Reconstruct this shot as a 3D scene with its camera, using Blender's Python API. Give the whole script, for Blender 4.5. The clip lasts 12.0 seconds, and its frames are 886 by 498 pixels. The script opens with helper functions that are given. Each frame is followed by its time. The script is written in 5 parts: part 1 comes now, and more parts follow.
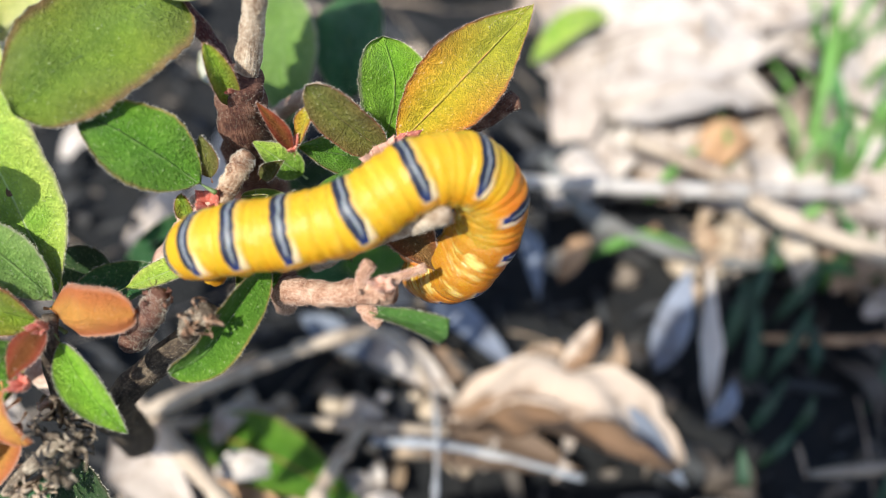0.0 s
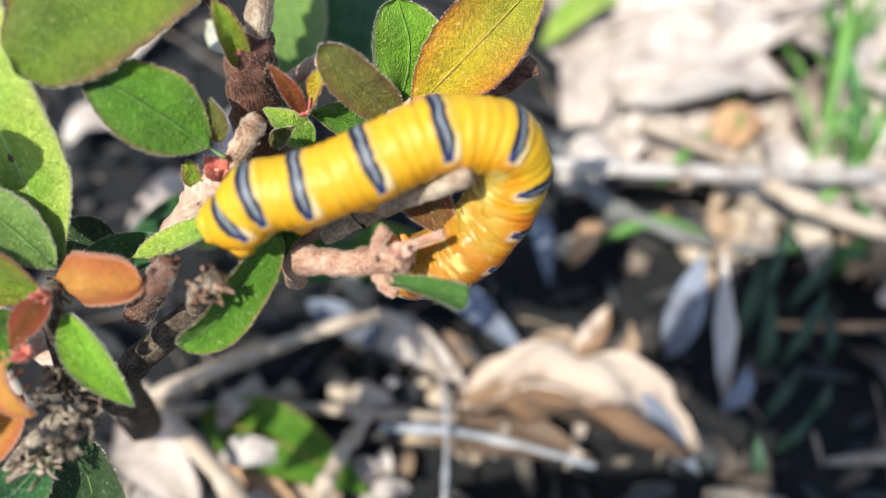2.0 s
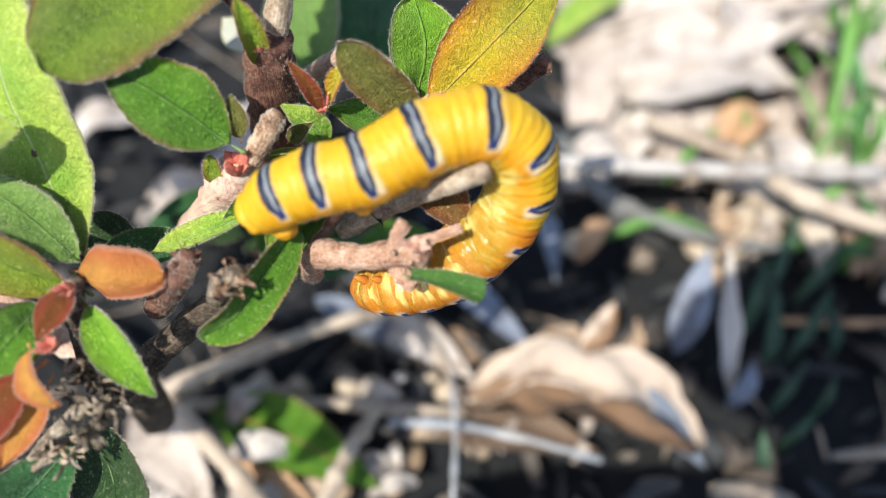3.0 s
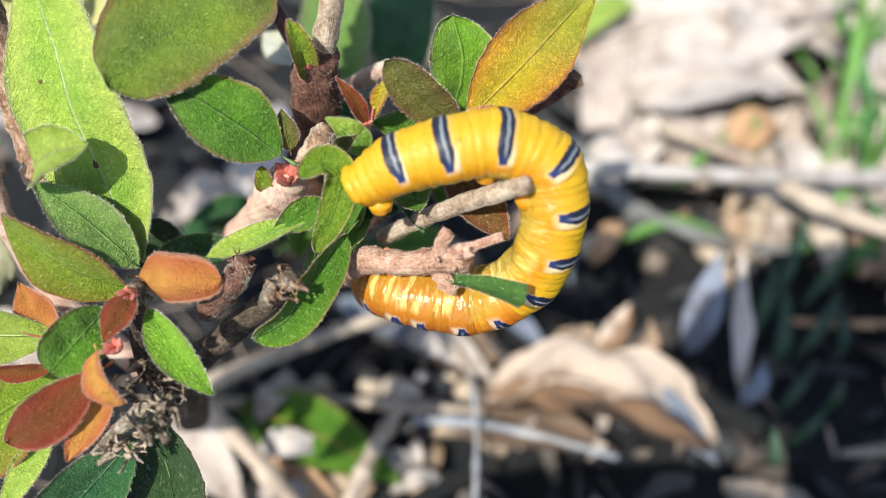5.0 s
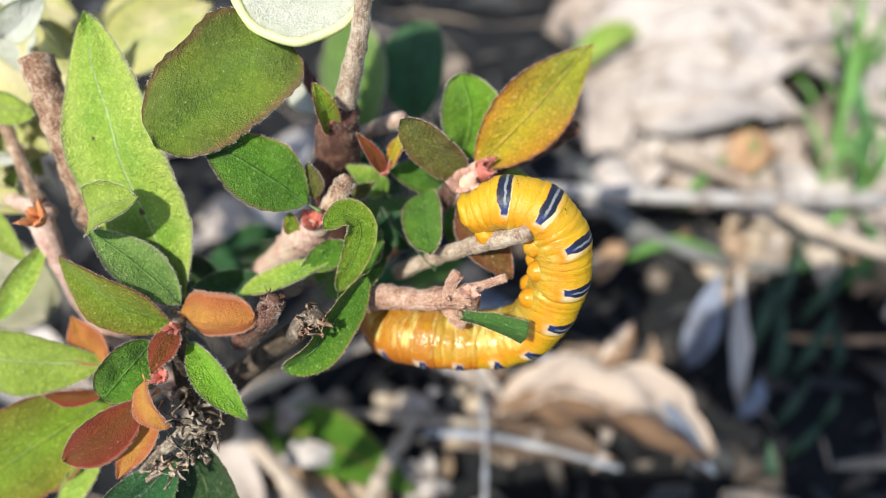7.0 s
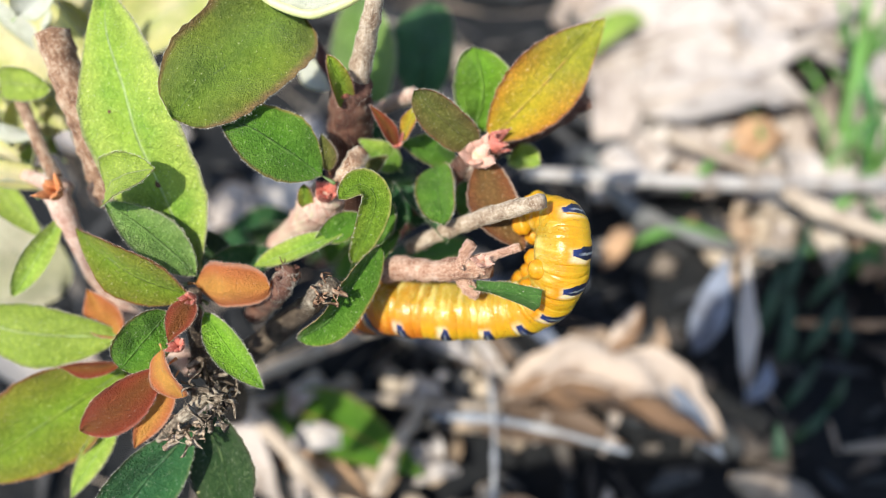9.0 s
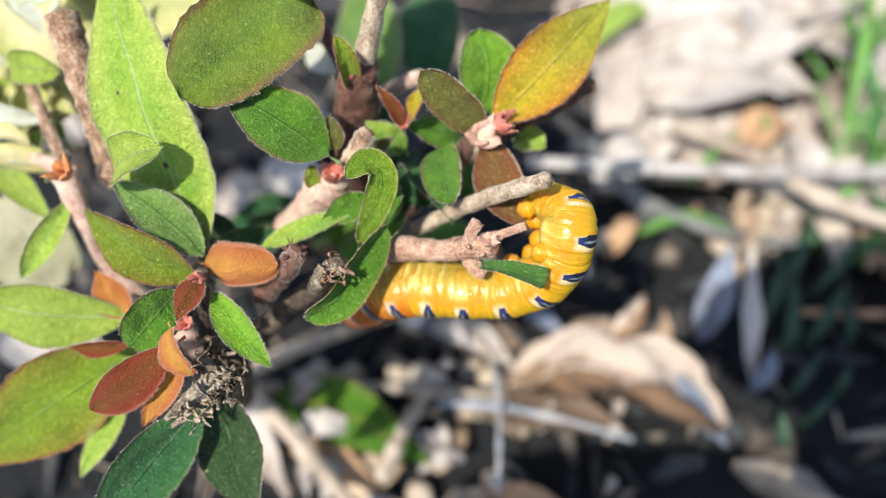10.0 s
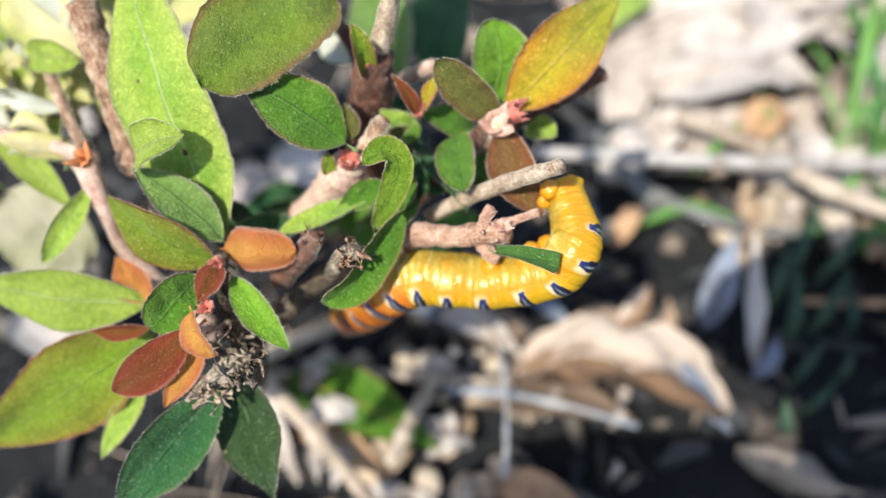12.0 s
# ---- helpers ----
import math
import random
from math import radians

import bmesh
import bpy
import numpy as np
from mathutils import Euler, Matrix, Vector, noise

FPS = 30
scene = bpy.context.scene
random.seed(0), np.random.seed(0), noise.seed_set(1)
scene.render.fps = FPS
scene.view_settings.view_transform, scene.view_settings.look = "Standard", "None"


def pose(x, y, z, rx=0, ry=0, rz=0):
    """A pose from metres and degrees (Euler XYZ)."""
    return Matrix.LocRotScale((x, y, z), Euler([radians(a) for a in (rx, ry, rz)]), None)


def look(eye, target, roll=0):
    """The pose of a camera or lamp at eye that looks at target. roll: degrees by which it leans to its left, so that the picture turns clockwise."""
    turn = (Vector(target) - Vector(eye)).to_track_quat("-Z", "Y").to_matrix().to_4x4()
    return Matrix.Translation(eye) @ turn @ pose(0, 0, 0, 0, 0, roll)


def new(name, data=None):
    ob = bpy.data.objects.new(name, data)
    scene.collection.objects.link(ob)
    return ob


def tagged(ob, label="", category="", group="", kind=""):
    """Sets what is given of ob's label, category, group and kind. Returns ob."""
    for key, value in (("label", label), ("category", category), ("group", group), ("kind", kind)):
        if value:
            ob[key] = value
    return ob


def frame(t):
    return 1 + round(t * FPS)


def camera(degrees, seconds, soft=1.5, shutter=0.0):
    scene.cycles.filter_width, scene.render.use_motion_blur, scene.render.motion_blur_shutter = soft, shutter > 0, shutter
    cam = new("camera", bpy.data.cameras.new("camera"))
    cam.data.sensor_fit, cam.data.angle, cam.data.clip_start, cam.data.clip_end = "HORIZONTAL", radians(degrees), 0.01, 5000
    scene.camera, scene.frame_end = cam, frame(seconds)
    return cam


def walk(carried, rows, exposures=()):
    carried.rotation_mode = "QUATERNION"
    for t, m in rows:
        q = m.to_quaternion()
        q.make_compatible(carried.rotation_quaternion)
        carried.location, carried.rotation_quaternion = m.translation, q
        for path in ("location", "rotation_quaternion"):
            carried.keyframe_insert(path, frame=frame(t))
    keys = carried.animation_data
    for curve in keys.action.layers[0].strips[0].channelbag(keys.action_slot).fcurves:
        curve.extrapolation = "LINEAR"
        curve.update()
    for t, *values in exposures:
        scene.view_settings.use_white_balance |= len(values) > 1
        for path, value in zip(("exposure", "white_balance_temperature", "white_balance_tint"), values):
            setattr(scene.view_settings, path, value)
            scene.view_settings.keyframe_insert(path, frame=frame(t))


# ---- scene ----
cam = camera(65.7, 12.0, soft=0.85)
PATH = [
    (0, (0.01264, 0.01378, 0.15350), (0.01184, 0.06099, 0.06535), 1.59),
    (0.5, (0.01376, 0.01393, 0.15318), (0.01281, 0.06124, 0.06508), 1.43),
    (1, (0.01381, 0.01339, 0.15231), (0.01295, 0.06057, 0.06414), 1.57),
    (1.5, (0.01298, 0.01249, 0.15098), (0.01185, 0.05965, 0.06281), 1.28),
    (2, (0.01106, 0.01216, 0.14972), (0.01011, 0.05917, 0.06147), 1.44),
    (2.5, (0.01051, 0.01173, 0.14831), (0.00953, 0.05872, 0.06005), 1.41),
    (3, (0.00942, 0.01119, 0.15048), (0.00847, 0.05800, 0.06211), 1.50),
    (3.2, (0.00778, 0.01112, 0.15048), (0.00676, 0.05767, 0.06198), 1.39),
    (4.8, (0.00516, 0.01157, 0.15525), (0.00404, 0.05683, 0.06608), 1.39),
    (5, (0.00511, 0.00986, 0.15436), (0.00420, 0.05652, 0.06591), 1.60),
    (5.5, (0.00554, 0.00924, 0.15807), (0.00426, 0.05591, 0.06964), 1.23),
    (6, (0.00398, 0.00947, 0.16135), (0.00242, 0.05605, 0.07288), 0.90),
    (6.5, (0.00365, 0.01007, 0.16264), (0.00135, 0.05686, 0.07430), 0.07),
    (7, (0.00516, 0.00994, 0.16351), (0.00258, 0.05677, 0.07519), -0.31),
    (7.2, (0.00459, 0.00961, 0.16379), (0.00286, 0.05586, 0.07515), 0.69),
    (8.8, (0.00341, 0.00640, 0.16253), (0.00031, 0.05448, 0.07490), -1.11),
    (9, (0.00403, 0.00647, 0.16243), (0.00109, 0.05333, 0.07414), -0.83),
    (9.5, (0.00473, 0.00547, 0.16277), (0.00169, 0.05220, 0.07441), -0.93),
    (10, (0.00377, 0.00427, 0.16181), (0.00039, 0.05088, 0.07341), -1.36),
    (10.5, (0.00276, 0.00365, 0.15967), (-0.00040, 0.04983, 0.07103), -1.08),
    (11, (0.00214, 0.00301, 0.16124), (-0.00109, 0.04898, 0.07249), -1.12),
    (11.5, (0.00267, 0.00304, 0.16245), (-0.00062, 0.04885, 0.07361), -1.25),
    (12, (0.00210, 0.00254, 0.16300), (-0.00122, 0.04827, 0.07413), -1.31),
]
# the clip dims by a tenth of a stop or two while the bright leaves come in
walk(cam, [(t, look(eye, target, roll)) for t, eye, target, roll in PATH], exposures=((0.0, 0.74), (3.0, 0.76), (5.0, 0.67), (6.5, 0.52), (7.2, 0.52), (9.0, 0.63), (12.0, 0.72)))
cam.data.dof.use_dof = True
cam.data.dof.focus_distance = 0.0755
cam.data.dof.aperture_fstop = 9.5

# ---- light: clear sky and one high sun from the left, behind the viewer ----
SUN_FROM = Vector((-0.37, -0.42, 1.0)).normalized()
world = bpy.data.worlds.new("sky")
world.use_nodes = True
scene.world = world
sky = world.node_tree.nodes.new("ShaderNodeTexSky")
sky.sky_type = "NISHITA"
sky.sun_disc = False
sky.sun_elevation = math.asin(SUN_FROM.z)
sky.sun_rotation = math.atan2(SUN_FROM.x, SUN_FROM.y)
world.node_tree.nodes["Background"].inputs["Strength"].default_value = 0.15
world.node_tree.links.new(sky.outputs["Color"], world.node_tree.nodes["Background"].inputs["Color"])
sun = new("sun", bpy.data.lights.new("sun", "SUN"))
sun.data.energy, sun.data.angle, sun.data.color = 4.1, radians(0.6), (1.0, 0.985, 0.91)
sun.matrix_world = look(SUN_FROM, (0, 0, 0))

MM = 0.001
FACING = Vector((0.0, -0.47, 0.88))


# ---- materials ----
class Nodes:
    """A node material in short: n(type, **inputs) adds a node and links or sets its inputs."""

    def __init__(self, name):
        self.mat = bpy.data.materials.new(name)
        self.mat.use_nodes = True
        self.tree = self.mat.node_tree
        self.bsdf = self.tree.nodes["Principled BSDF"]
        self.out = self.tree.nodes["Material Output"]

    def put(self, socket, value):
        if isinstance(value, bpy.types.NodeSocket):
            self.tree.links.new(value, socket)
        elif isinstance(value, bpy.types.Node):
            self.tree.links.new(value.outputs[0], socket)
        else:
            if socket.type == "RGBA" and len(value) == 3:
                value = (*value, 1.0)
            socket.default_value = value

    def n(self, kind, props=None, **inputs):
        node = self.tree.nodes.new("ShaderNode" + kind)
        for key, value in (props or {}).items():
            setattr(node, key, value)
        for key, value in inputs.items():
            name = key.replace("_", " ")
            self.put(node.inputs[int(key[1:])] if key[0] == "i" and key[1:].isdigit() else node.inputs[name], value)
        return node

    def math(self, op, a, b=0.0, c=0.0):
        return self.n("Math", {"operation": op}, i0=a, i1=b, i2=c)

    def mix(self, fac, a, b, mode="MIX"):
        node = self.n("Mix", {"data_type": "RGBA", "blend_type": mode})
        self.put(node.inputs[0], fac)
        self.put(node.inputs[6], a)
        self.put(node.inputs[7], b)
        return node.outputs[2]

    def noise(self, scale, detail=4.0, rough=0.55, vector=None, dims="3D"):
        node = self.n("TexNoise", {"noise_dimensions": dims}, Scale=scale, Detail=detail, Roughness=rough)
        if vector is not None:
            self.put(node.inputs["Vector"], vector)
        return node.outputs["Fac"]

    def ramp(self, fac, *stops):
        node = self.n("ValToRGB", None, Fac=fac)
        els = node.color_ramp.elements
        while len(els) < len(stops):
            els.new(0.5)
        for e, (pos, col) in zip(els, stops):
            e.position, e.color = pos, (*col, 1.0) if len(col) == 3 else (col[0],) * 3 + (1.0,)
        return node.outputs["Color"]

    def span(self, value, lo, hi, to_lo=0.0, to_hi=1.0):
        return self.n("MapRange", {"interpolation_type": "SMOOTHSTEP"}, Value=value, From_Min=lo, From_Max=hi, To_Min=to_lo, To_Max=to_hi)

    def surface(self, color, rough, bump=None, strength=0.4, dist=0.0003, **more):
        self.put(self.bsdf.inputs["Base Color"], color)
        self.put(self.bsdf.inputs["Roughness"], rough)
        for key, value in more.items():
            self.put(self.bsdf.inputs[key.replace("_", " ")], value)
        if bump is not None:
            self.put(self.bsdf.inputs["Normal"], self.n("Bump", None, Strength=strength, Distance=dist, Height=bump).outputs[0])
        return self.mat


def leaf_material(name, inner, outer, rim, vein, blotch, translucent=0.14, rough=0.44, rim_at=0.955, quilt=1.0, mottle=0.5, vein_amount=0.35, down=0.38, tip=None, grainy=0.5, speck=1.0, sheen=0.04):
    """Leaf skin over the leaf's own map: u runs from base to tip, v across, with 0.5 on the midrib."""
    inner, outer, blotch = ((r * 1.14, g, b) if g > r else (r, g, b) for r, g, b in (inner, outer, blotch))
    m = Nodes(name)
    uv = m.n("UVMap")
    xyz = m.n("SeparateXYZ", None, Vector=uv.outputs[0])
    u = xyz.outputs[0]
    v = m.math("ABSOLUTE", m.math("MULTIPLY_ADD", xyz.outputs[1], 2.0, -1.0))
    place = m.n("TexCoord").outputs["Object"]
    broad = m.noise(90.0, 3.0, 0.55, place)
    coarse = m.noise(420.0, 5.0, 0.62, place)
    fine = m.noise(2600.0, 3.0, 0.65, place)
    grain = m.noise(5200.0, 2.0, 0.6, place)
    col = m.mix(m.span(m.math("ADD", v, m.math("MULTIPLY", broad, 0.8)), 0.45, 1.45), inner, outer)
    if tip:
        col = m.mix(m.span(m.math("ADD", u, m.math("MULTIPLY_ADD", broad, 0.6, -0.3)), 0.35, 0.95), col, tip)
    col = m.mix(m.math("MULTIPLY", m.span(broad, 0.42, 0.66), mottle), col, blotch)
    col = m.mix(m.math("MULTIPLY", m.span(coarse, 0.42, 0.68), 0.25), col, m.mix(1.0, col, (0.60, 0.66, 0.45), "MULTIPLY"))
    # side veins leave the midrib at a slant and fade towards the rim
    phase = m.math("MULTIPLY_ADD", v, -0.20, u)
    wave = m.math("ABSOLUTE", m.math("SINE", m.math("MULTIPLY_ADD", phase, 21.0, m.math("MULTIPLY", broad, 3.0))))
    side_vein = m.math("MULTIPLY", m.span(wave, 0.0, 0.14, 1.0, 0.0), m.span(v, 0.02, 0.85, 0.32, 0.0))
    midrib = m.span(v, 0.012, 0.05, 1.0, 0.0)
    veins = m.math("MAXIMUM", side_vein, midrib)
    col = m.mix(m.math("MULTIPLY", veins, vein_amount), col, vein)
    edge = m.span(m.math("ADD", v, m.math("MULTIPLY", coarse, 0.12)), rim_at, 1.05)
    col = m.mix(m.math("MULTIPLY", edge, 0.7), col, rim)
    # pale down over the skin; its glints are put in as white dots
    col = m.mix(m.math("MULTIPLY", m.span(fine, 0.50, 0.66), down), col, m.mix(0.12, m.mix(1.0, col, (1.9, 1.7, 1.5), "MULTIPLY"), (0.85, 0.85, 0.45)))
    col = m.mix(m.math("MULTIPLY", m.span(grain, 0.52, 0.36), 0.6 * grainy), col, m.mix(1.0, col, (0.42, 0.50, 0.34), "MULTIPLY"))
    col = m.mix(m.math("MULTIPLY", m.span(coarse, 0.715, 0.735), speck), col, (0.72, 0.66, 0.30))
    col = m.mix(m.math("MULTIPLY", m.span(fine, 0.685, 0.715), 0.55 * speck), col, (0.80, 0.82, 0.60))
    cell = m.n("TexVoronoi", {"feature": "F1"}, Vector=m.n("VectorMath", {"operation": "ADD"}, i0=place, i1=m.n("CombineXYZ", None, X=m.math("MULTIPLY", broad, 0.004), Y=m.math("MULTIPLY", coarse, 0.002), Z=0.0).outputs[0]).outputs[0], Scale=1050.0).outputs["Distance"]
    col = m.mix(m.math("MULTIPLY", m.span(cell, 0.35, 0.75), 0.28 * quilt), col, m.mix(1.0, col, (0.50, 0.62, 0.45), "MULTIPLY"))
    col = m.mix(m.math("MULTIPLY", m.span(cell, 0.28, 0.05), 0.35 * quilt), col, m.mix(1.0, col, (1.35, 1.25, 1.3), "MULTIPLY"))
    height = m.math("ADD", m.math("MULTIPLY", fine, 1.1), m.math("MULTIPLY", grain, 0.8))
    height = m.math("SUBTRACT", height, m.math("MULTIPLY", cell, 0.5 * quilt))
    height = m.math("ADD", height, m.math("MULTIPLY", coarse, 0.9))
    height = m.math("ADD", height, m.math("MULTIPLY", broad, 3.0))
    height = m.math("SUBTRACT", height, m.math("MULTIPLY", midrib, 0.8 if vein_amount > 0.2 else 0.0))
    mat = m.surface(col, m.math("MULTIPLY_ADD", fine, 0.35, rough - 0.20), height, 0.95, 0.00042, Specular_IOR_Level=0.30, Sheen_Weight=sheen, Sheen_Roughness=0.4, Sheen_Tint=(1.0, 0.98, 0.80))
    glow = m.n("BsdfTranslucent", None, Color=m.mix(1.0, col, (1.0, 0.95, 0.45), "MULTIPLY"))
    both = m.n("MixShader", None, Fac=translucent, i1=m.bsdf.outputs[0], i2=glow.outputs[0])
    m.tree.links.new(both.outputs[0], m.out.inputs["Surface"])
    return mat


LEAF = {
    # mottled green; uneven sheen of the lit skin is put into the strong blotches
    "fresh": leaf_material("leaf_fresh_green", (0.34, 0.56, 0.07), (0.46, 0.62, 0.12), (0.52, 0.50, 0.26), (0.66, 0.76, 0.44), (0.14, 0.40, 0.03), vein_amount=0.45, mottle=0.75),
    "green": leaf_material("leaf_green", (0.085, 0.24, 0.016), (0.115, 0.27, 0.020), (0.40, 0.24, 0.08), (0.14, 0.27, 0.05), (0.04, 0.13, 0.015)),
    "broad": leaf_material("leaf_olive_broad", (0.18, 0.31, 0.03), (0.18, 0.24, 0.028), (0.30, 0.13, 0.07), (0.12, 0.18, 0.04), (0.045, 0.09, 0.02), rim_at=0.86, vein_amount=0.2, down=0.3),
    "olive": leaf_material("leaf_olive", (0.14, 0.16, 0.03), (0.17, 0.12, 0.03), (0.36, 0.10, 0.06), (0.30, 0.24, 0.10), (0.09, 0.14, 0.025)),
    "orange": leaf_material("leaf_orange", (0.62, 0.46, 0.025), (0.64, 0.27, 0.02), (0.42, 0.09, 0.04), (0.60, 0.42, 0.12), (0.40, 0.36, 0.03), mottle=0.5, tip=(0.42, 0.44, 0.03), down=0.4, grainy=0.5),
    "amber": leaf_material("leaf_amber", (0.84, 0.44, 0.10), (0.74, 0.22, 0.09), (0.80, 0.48, 0.34), (0.72, 0.38, 0.10), (0.70, 0.24, 0.06), translucent=0.42, vein_amount=0.0, down=0.12, grainy=0.12, rim_at=0.86, speck=0.3, quilt=0.2),
    "red": leaf_material("leaf_red", (0.30, 0.11, 0.025), (0.40, 0.065, 0.03), (0.56, 0.22, 0.15), (0.30, 0.12, 0.03), (0.26, 0.05, 0.02), translucent=0.4, vein_amount=0.05, down=0.15, grainy=0.15, rim_at=0.90, speck=0.4, quilt=0.3),
    "redgreen": leaf_material("leaf_red_green", (0.20, 0.35, 0.020), (0.25, 0.26, 0.020), (0.36, 0.08, 0.04), (0.32, 0.40, 0.06), (0.13, 0.20, 0.015), vein_amount=0.5),
    "lime": leaf_material("leaf_lime_green", (0.20, 0.46, 0.030), (0.25, 0.48, 0.035), (0.64, 0.62, 0.36), (0.36, 0.52, 0.12), (0.08, 0.25, 0.018)),
    "grey": leaf_material("leaf_grey_green", (0.17, 0.34, 0.07), (0.22, 0.37, 0.10), (0.46, 0.40, 0.30), (0.24, 0.34, 0.14), (0.08, 0.18, 0.035)),
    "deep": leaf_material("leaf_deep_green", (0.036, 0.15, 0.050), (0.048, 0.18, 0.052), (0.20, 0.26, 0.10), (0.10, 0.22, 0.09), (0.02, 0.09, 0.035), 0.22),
    # darkened leaf green, the shade within the shrub put into its colour
    "dark": leaf_material("leaf_shaded_green", (0.030, 0.080, 0.020), (0.030, 0.075, 0.020), (0.09, 0.08, 0.035), (0.05, 0.10, 0.03), (0.02, 0.06, 0.02), 0.12),
    "pale": leaf_material("leaf_pale_green", (0.46, 0.66, 0.12), (0.42, 0.62, 0.09), (0.52, 0.50, 0.24), (0.66, 0.70, 0.40), (0.30, 0.45, 0.06), 0.35, vein_amount=0.5),
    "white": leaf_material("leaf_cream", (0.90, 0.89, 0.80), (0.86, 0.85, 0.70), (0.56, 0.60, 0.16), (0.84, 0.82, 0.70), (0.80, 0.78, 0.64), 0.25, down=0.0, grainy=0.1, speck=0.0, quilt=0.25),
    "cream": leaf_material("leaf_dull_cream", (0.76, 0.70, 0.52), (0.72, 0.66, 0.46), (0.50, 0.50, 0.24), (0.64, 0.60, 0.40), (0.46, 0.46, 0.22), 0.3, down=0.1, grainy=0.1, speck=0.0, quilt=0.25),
    # near-white green, the glare of full sun put into the colour
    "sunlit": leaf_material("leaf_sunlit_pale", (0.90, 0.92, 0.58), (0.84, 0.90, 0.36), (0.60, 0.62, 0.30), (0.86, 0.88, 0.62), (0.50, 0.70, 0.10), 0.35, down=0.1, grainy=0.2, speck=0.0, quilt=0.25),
    "hook": leaf_material("leaf_lime_yellow_rim", (0.24, 0.44, 0.035), (0.30, 0.46, 0.04), (0.66, 0.56, 0.20), (0.40, 0.54, 0.12), (0.12, 0.32, 0.02), rim_at=0.88, translucent=0.4),
    "brown": leaf_material("leaf_brown_red", (0.22, 0.11, 0.035), (0.28, 0.085, 0.03), (0.60, 0.46, 0.36), (0.28, 0.16, 0.07), (0.15, 0.11, 0.025), vein_amount=0.1),
    "cut": leaf_material("leaf_cut_green", (0.07, 0.21, 0.035), (0.08, 0.21, 0.035), (0.24, 0.26, 0.10), (0.22, 0.34, 0.14), (0.05, 0.17, 0.035)),
}


def bark_material(name, base, dark, light):
    """Fibrous, downy bark: the map's u runs along the stem, v round it, both in mm."""
    m = Nodes(name)
    place = m.n("TexCoord").outputs["Object"]
    fibre = m.n("Mapping", None, Vector=m.n("UVMap").outputs[0], Scale=(0.35, 2.6, 1.0))
    streak = m.noise(1.6, 5.0, 0.65, fibre.outputs[0])
    coarse = m.noise(560.0, 4.0, 0.6, place)
    fine = m.noise(2600.0, 3.0, 0.65, place)
    col = m.ramp(m.math("MULTIPLY_ADD", streak, 0.35, m.math("MULTIPLY", coarse, 0.65)), (0.36, dark), (0.5, base), (0.64, light))
    col = m.mix(m.math("MULTIPLY", m.span(fine, 0.52, 0.66), 0.55), col, light)
    col = m.mix(m.math("MULTIPLY", m.span(fine, 0.46, 0.34), 0.45), col, dark)
    height = m.math("ADD", m.math("MULTIPLY", streak, 0.9), m.math("ADD", m.math("MULTIPLY", coarse, 0.6), m.math("MULTIPLY", fine, 0.6)))
    return m.surface(col, 0.82, height, 0.8, 0.0004, Specular_IOR_Level=0.25)


BARK = {
    "tan": bark_material("bark_tan", (0.30, 0.165, 0.095), (0.11, 0.05, 0.03), (0.62, 0.47, 0.33)),
    "dry": bark_material("bark_dry_dead", (0.17, 0.125, 0.085), (0.03, 0.022, 0.016), (0.50, 0.42, 0.31)),
    "bark": bark_material("bark_brown", (0.12, 0.050, 0.034), (0.045, 0.020, 0.016), (0.25, 0.13, 0.085)),
    "red": bark_material("bark_dark_red", (0.11, 0.035, 0.035), (0.05, 0.018, 0.02), (0.20, 0.08, 0.07)),
    "grey": bark_material("bark_grey_brown", (0.42, 0.31, 0.215), (0.19, 0.115, 0.07), (0.66, 0.55, 0.42)),
    "pink": bark_material("bark_pinkish", (0.40, 0.22, 0.14), (0.17, 0.075, 0.045), (0.64, 0.46, 0.34)),
    "pale": bark_material("bark_pale", (0.58, 0.38, 0.29), (0.38, 0.19, 0.14), (0.76, 0.60, 0.49)),
    # dark copy of the brown bark, shade under the leaves put into its colour
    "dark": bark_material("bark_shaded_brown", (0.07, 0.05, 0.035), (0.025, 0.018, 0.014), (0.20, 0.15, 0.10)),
}


def plain_material(name, color, rough=0.6, vary=0.25, scale=400.0, **more):
    m = Nodes(name)
    place = m.n("TexCoord").outputs["Object"]
    n = m.noise(scale, 4.0, 0.6, place)
    fine = m.noise(scale * 7, 3.0, 0.6, place)
    dark = tuple(c * (1 - vary) for c in color)
    light = tuple(min(0.95, c * (1 + vary)) for c in color)
    return m.surface(m.ramp(n, (0.3, dark), (0.7, light)), rough, m.math("ADD", n, m.math("MULTIPLY", fine, 0.5)), 0.5, 0.0004, **more)


def random_material(name, *stops, rough=0.8):
    """Dead litter: one tone for each piece, with blotches."""
    m = Nodes(name)
    place = m.n("TexCoord").outputs["Object"]
    one = m.n("ObjectInfo").outputs["Random"]
    isl = m.n("NewGeometry").outputs["Random Per Island"]
    tone = m.math("FRACT", m.math("ADD", one, isl))
    blot = m.noise(130.0, 5.0, 0.6, place)
    fine = m.noise(900.0, 4.0, 0.6, place)
    col = m.ramp(tone, *stops)
    col = m.mix(m.math("MULTIPLY", m.span(blot, 0.45, 0.7), 0.6), col, m.mix(1.0, col, (0.32, 0.24, 0.18), "MULTIPLY"))
    return m.surface(col, rough, m.math("ADD", blot, m.math("MULTIPLY", fine, 0.4)), 0.6, 0.0008)


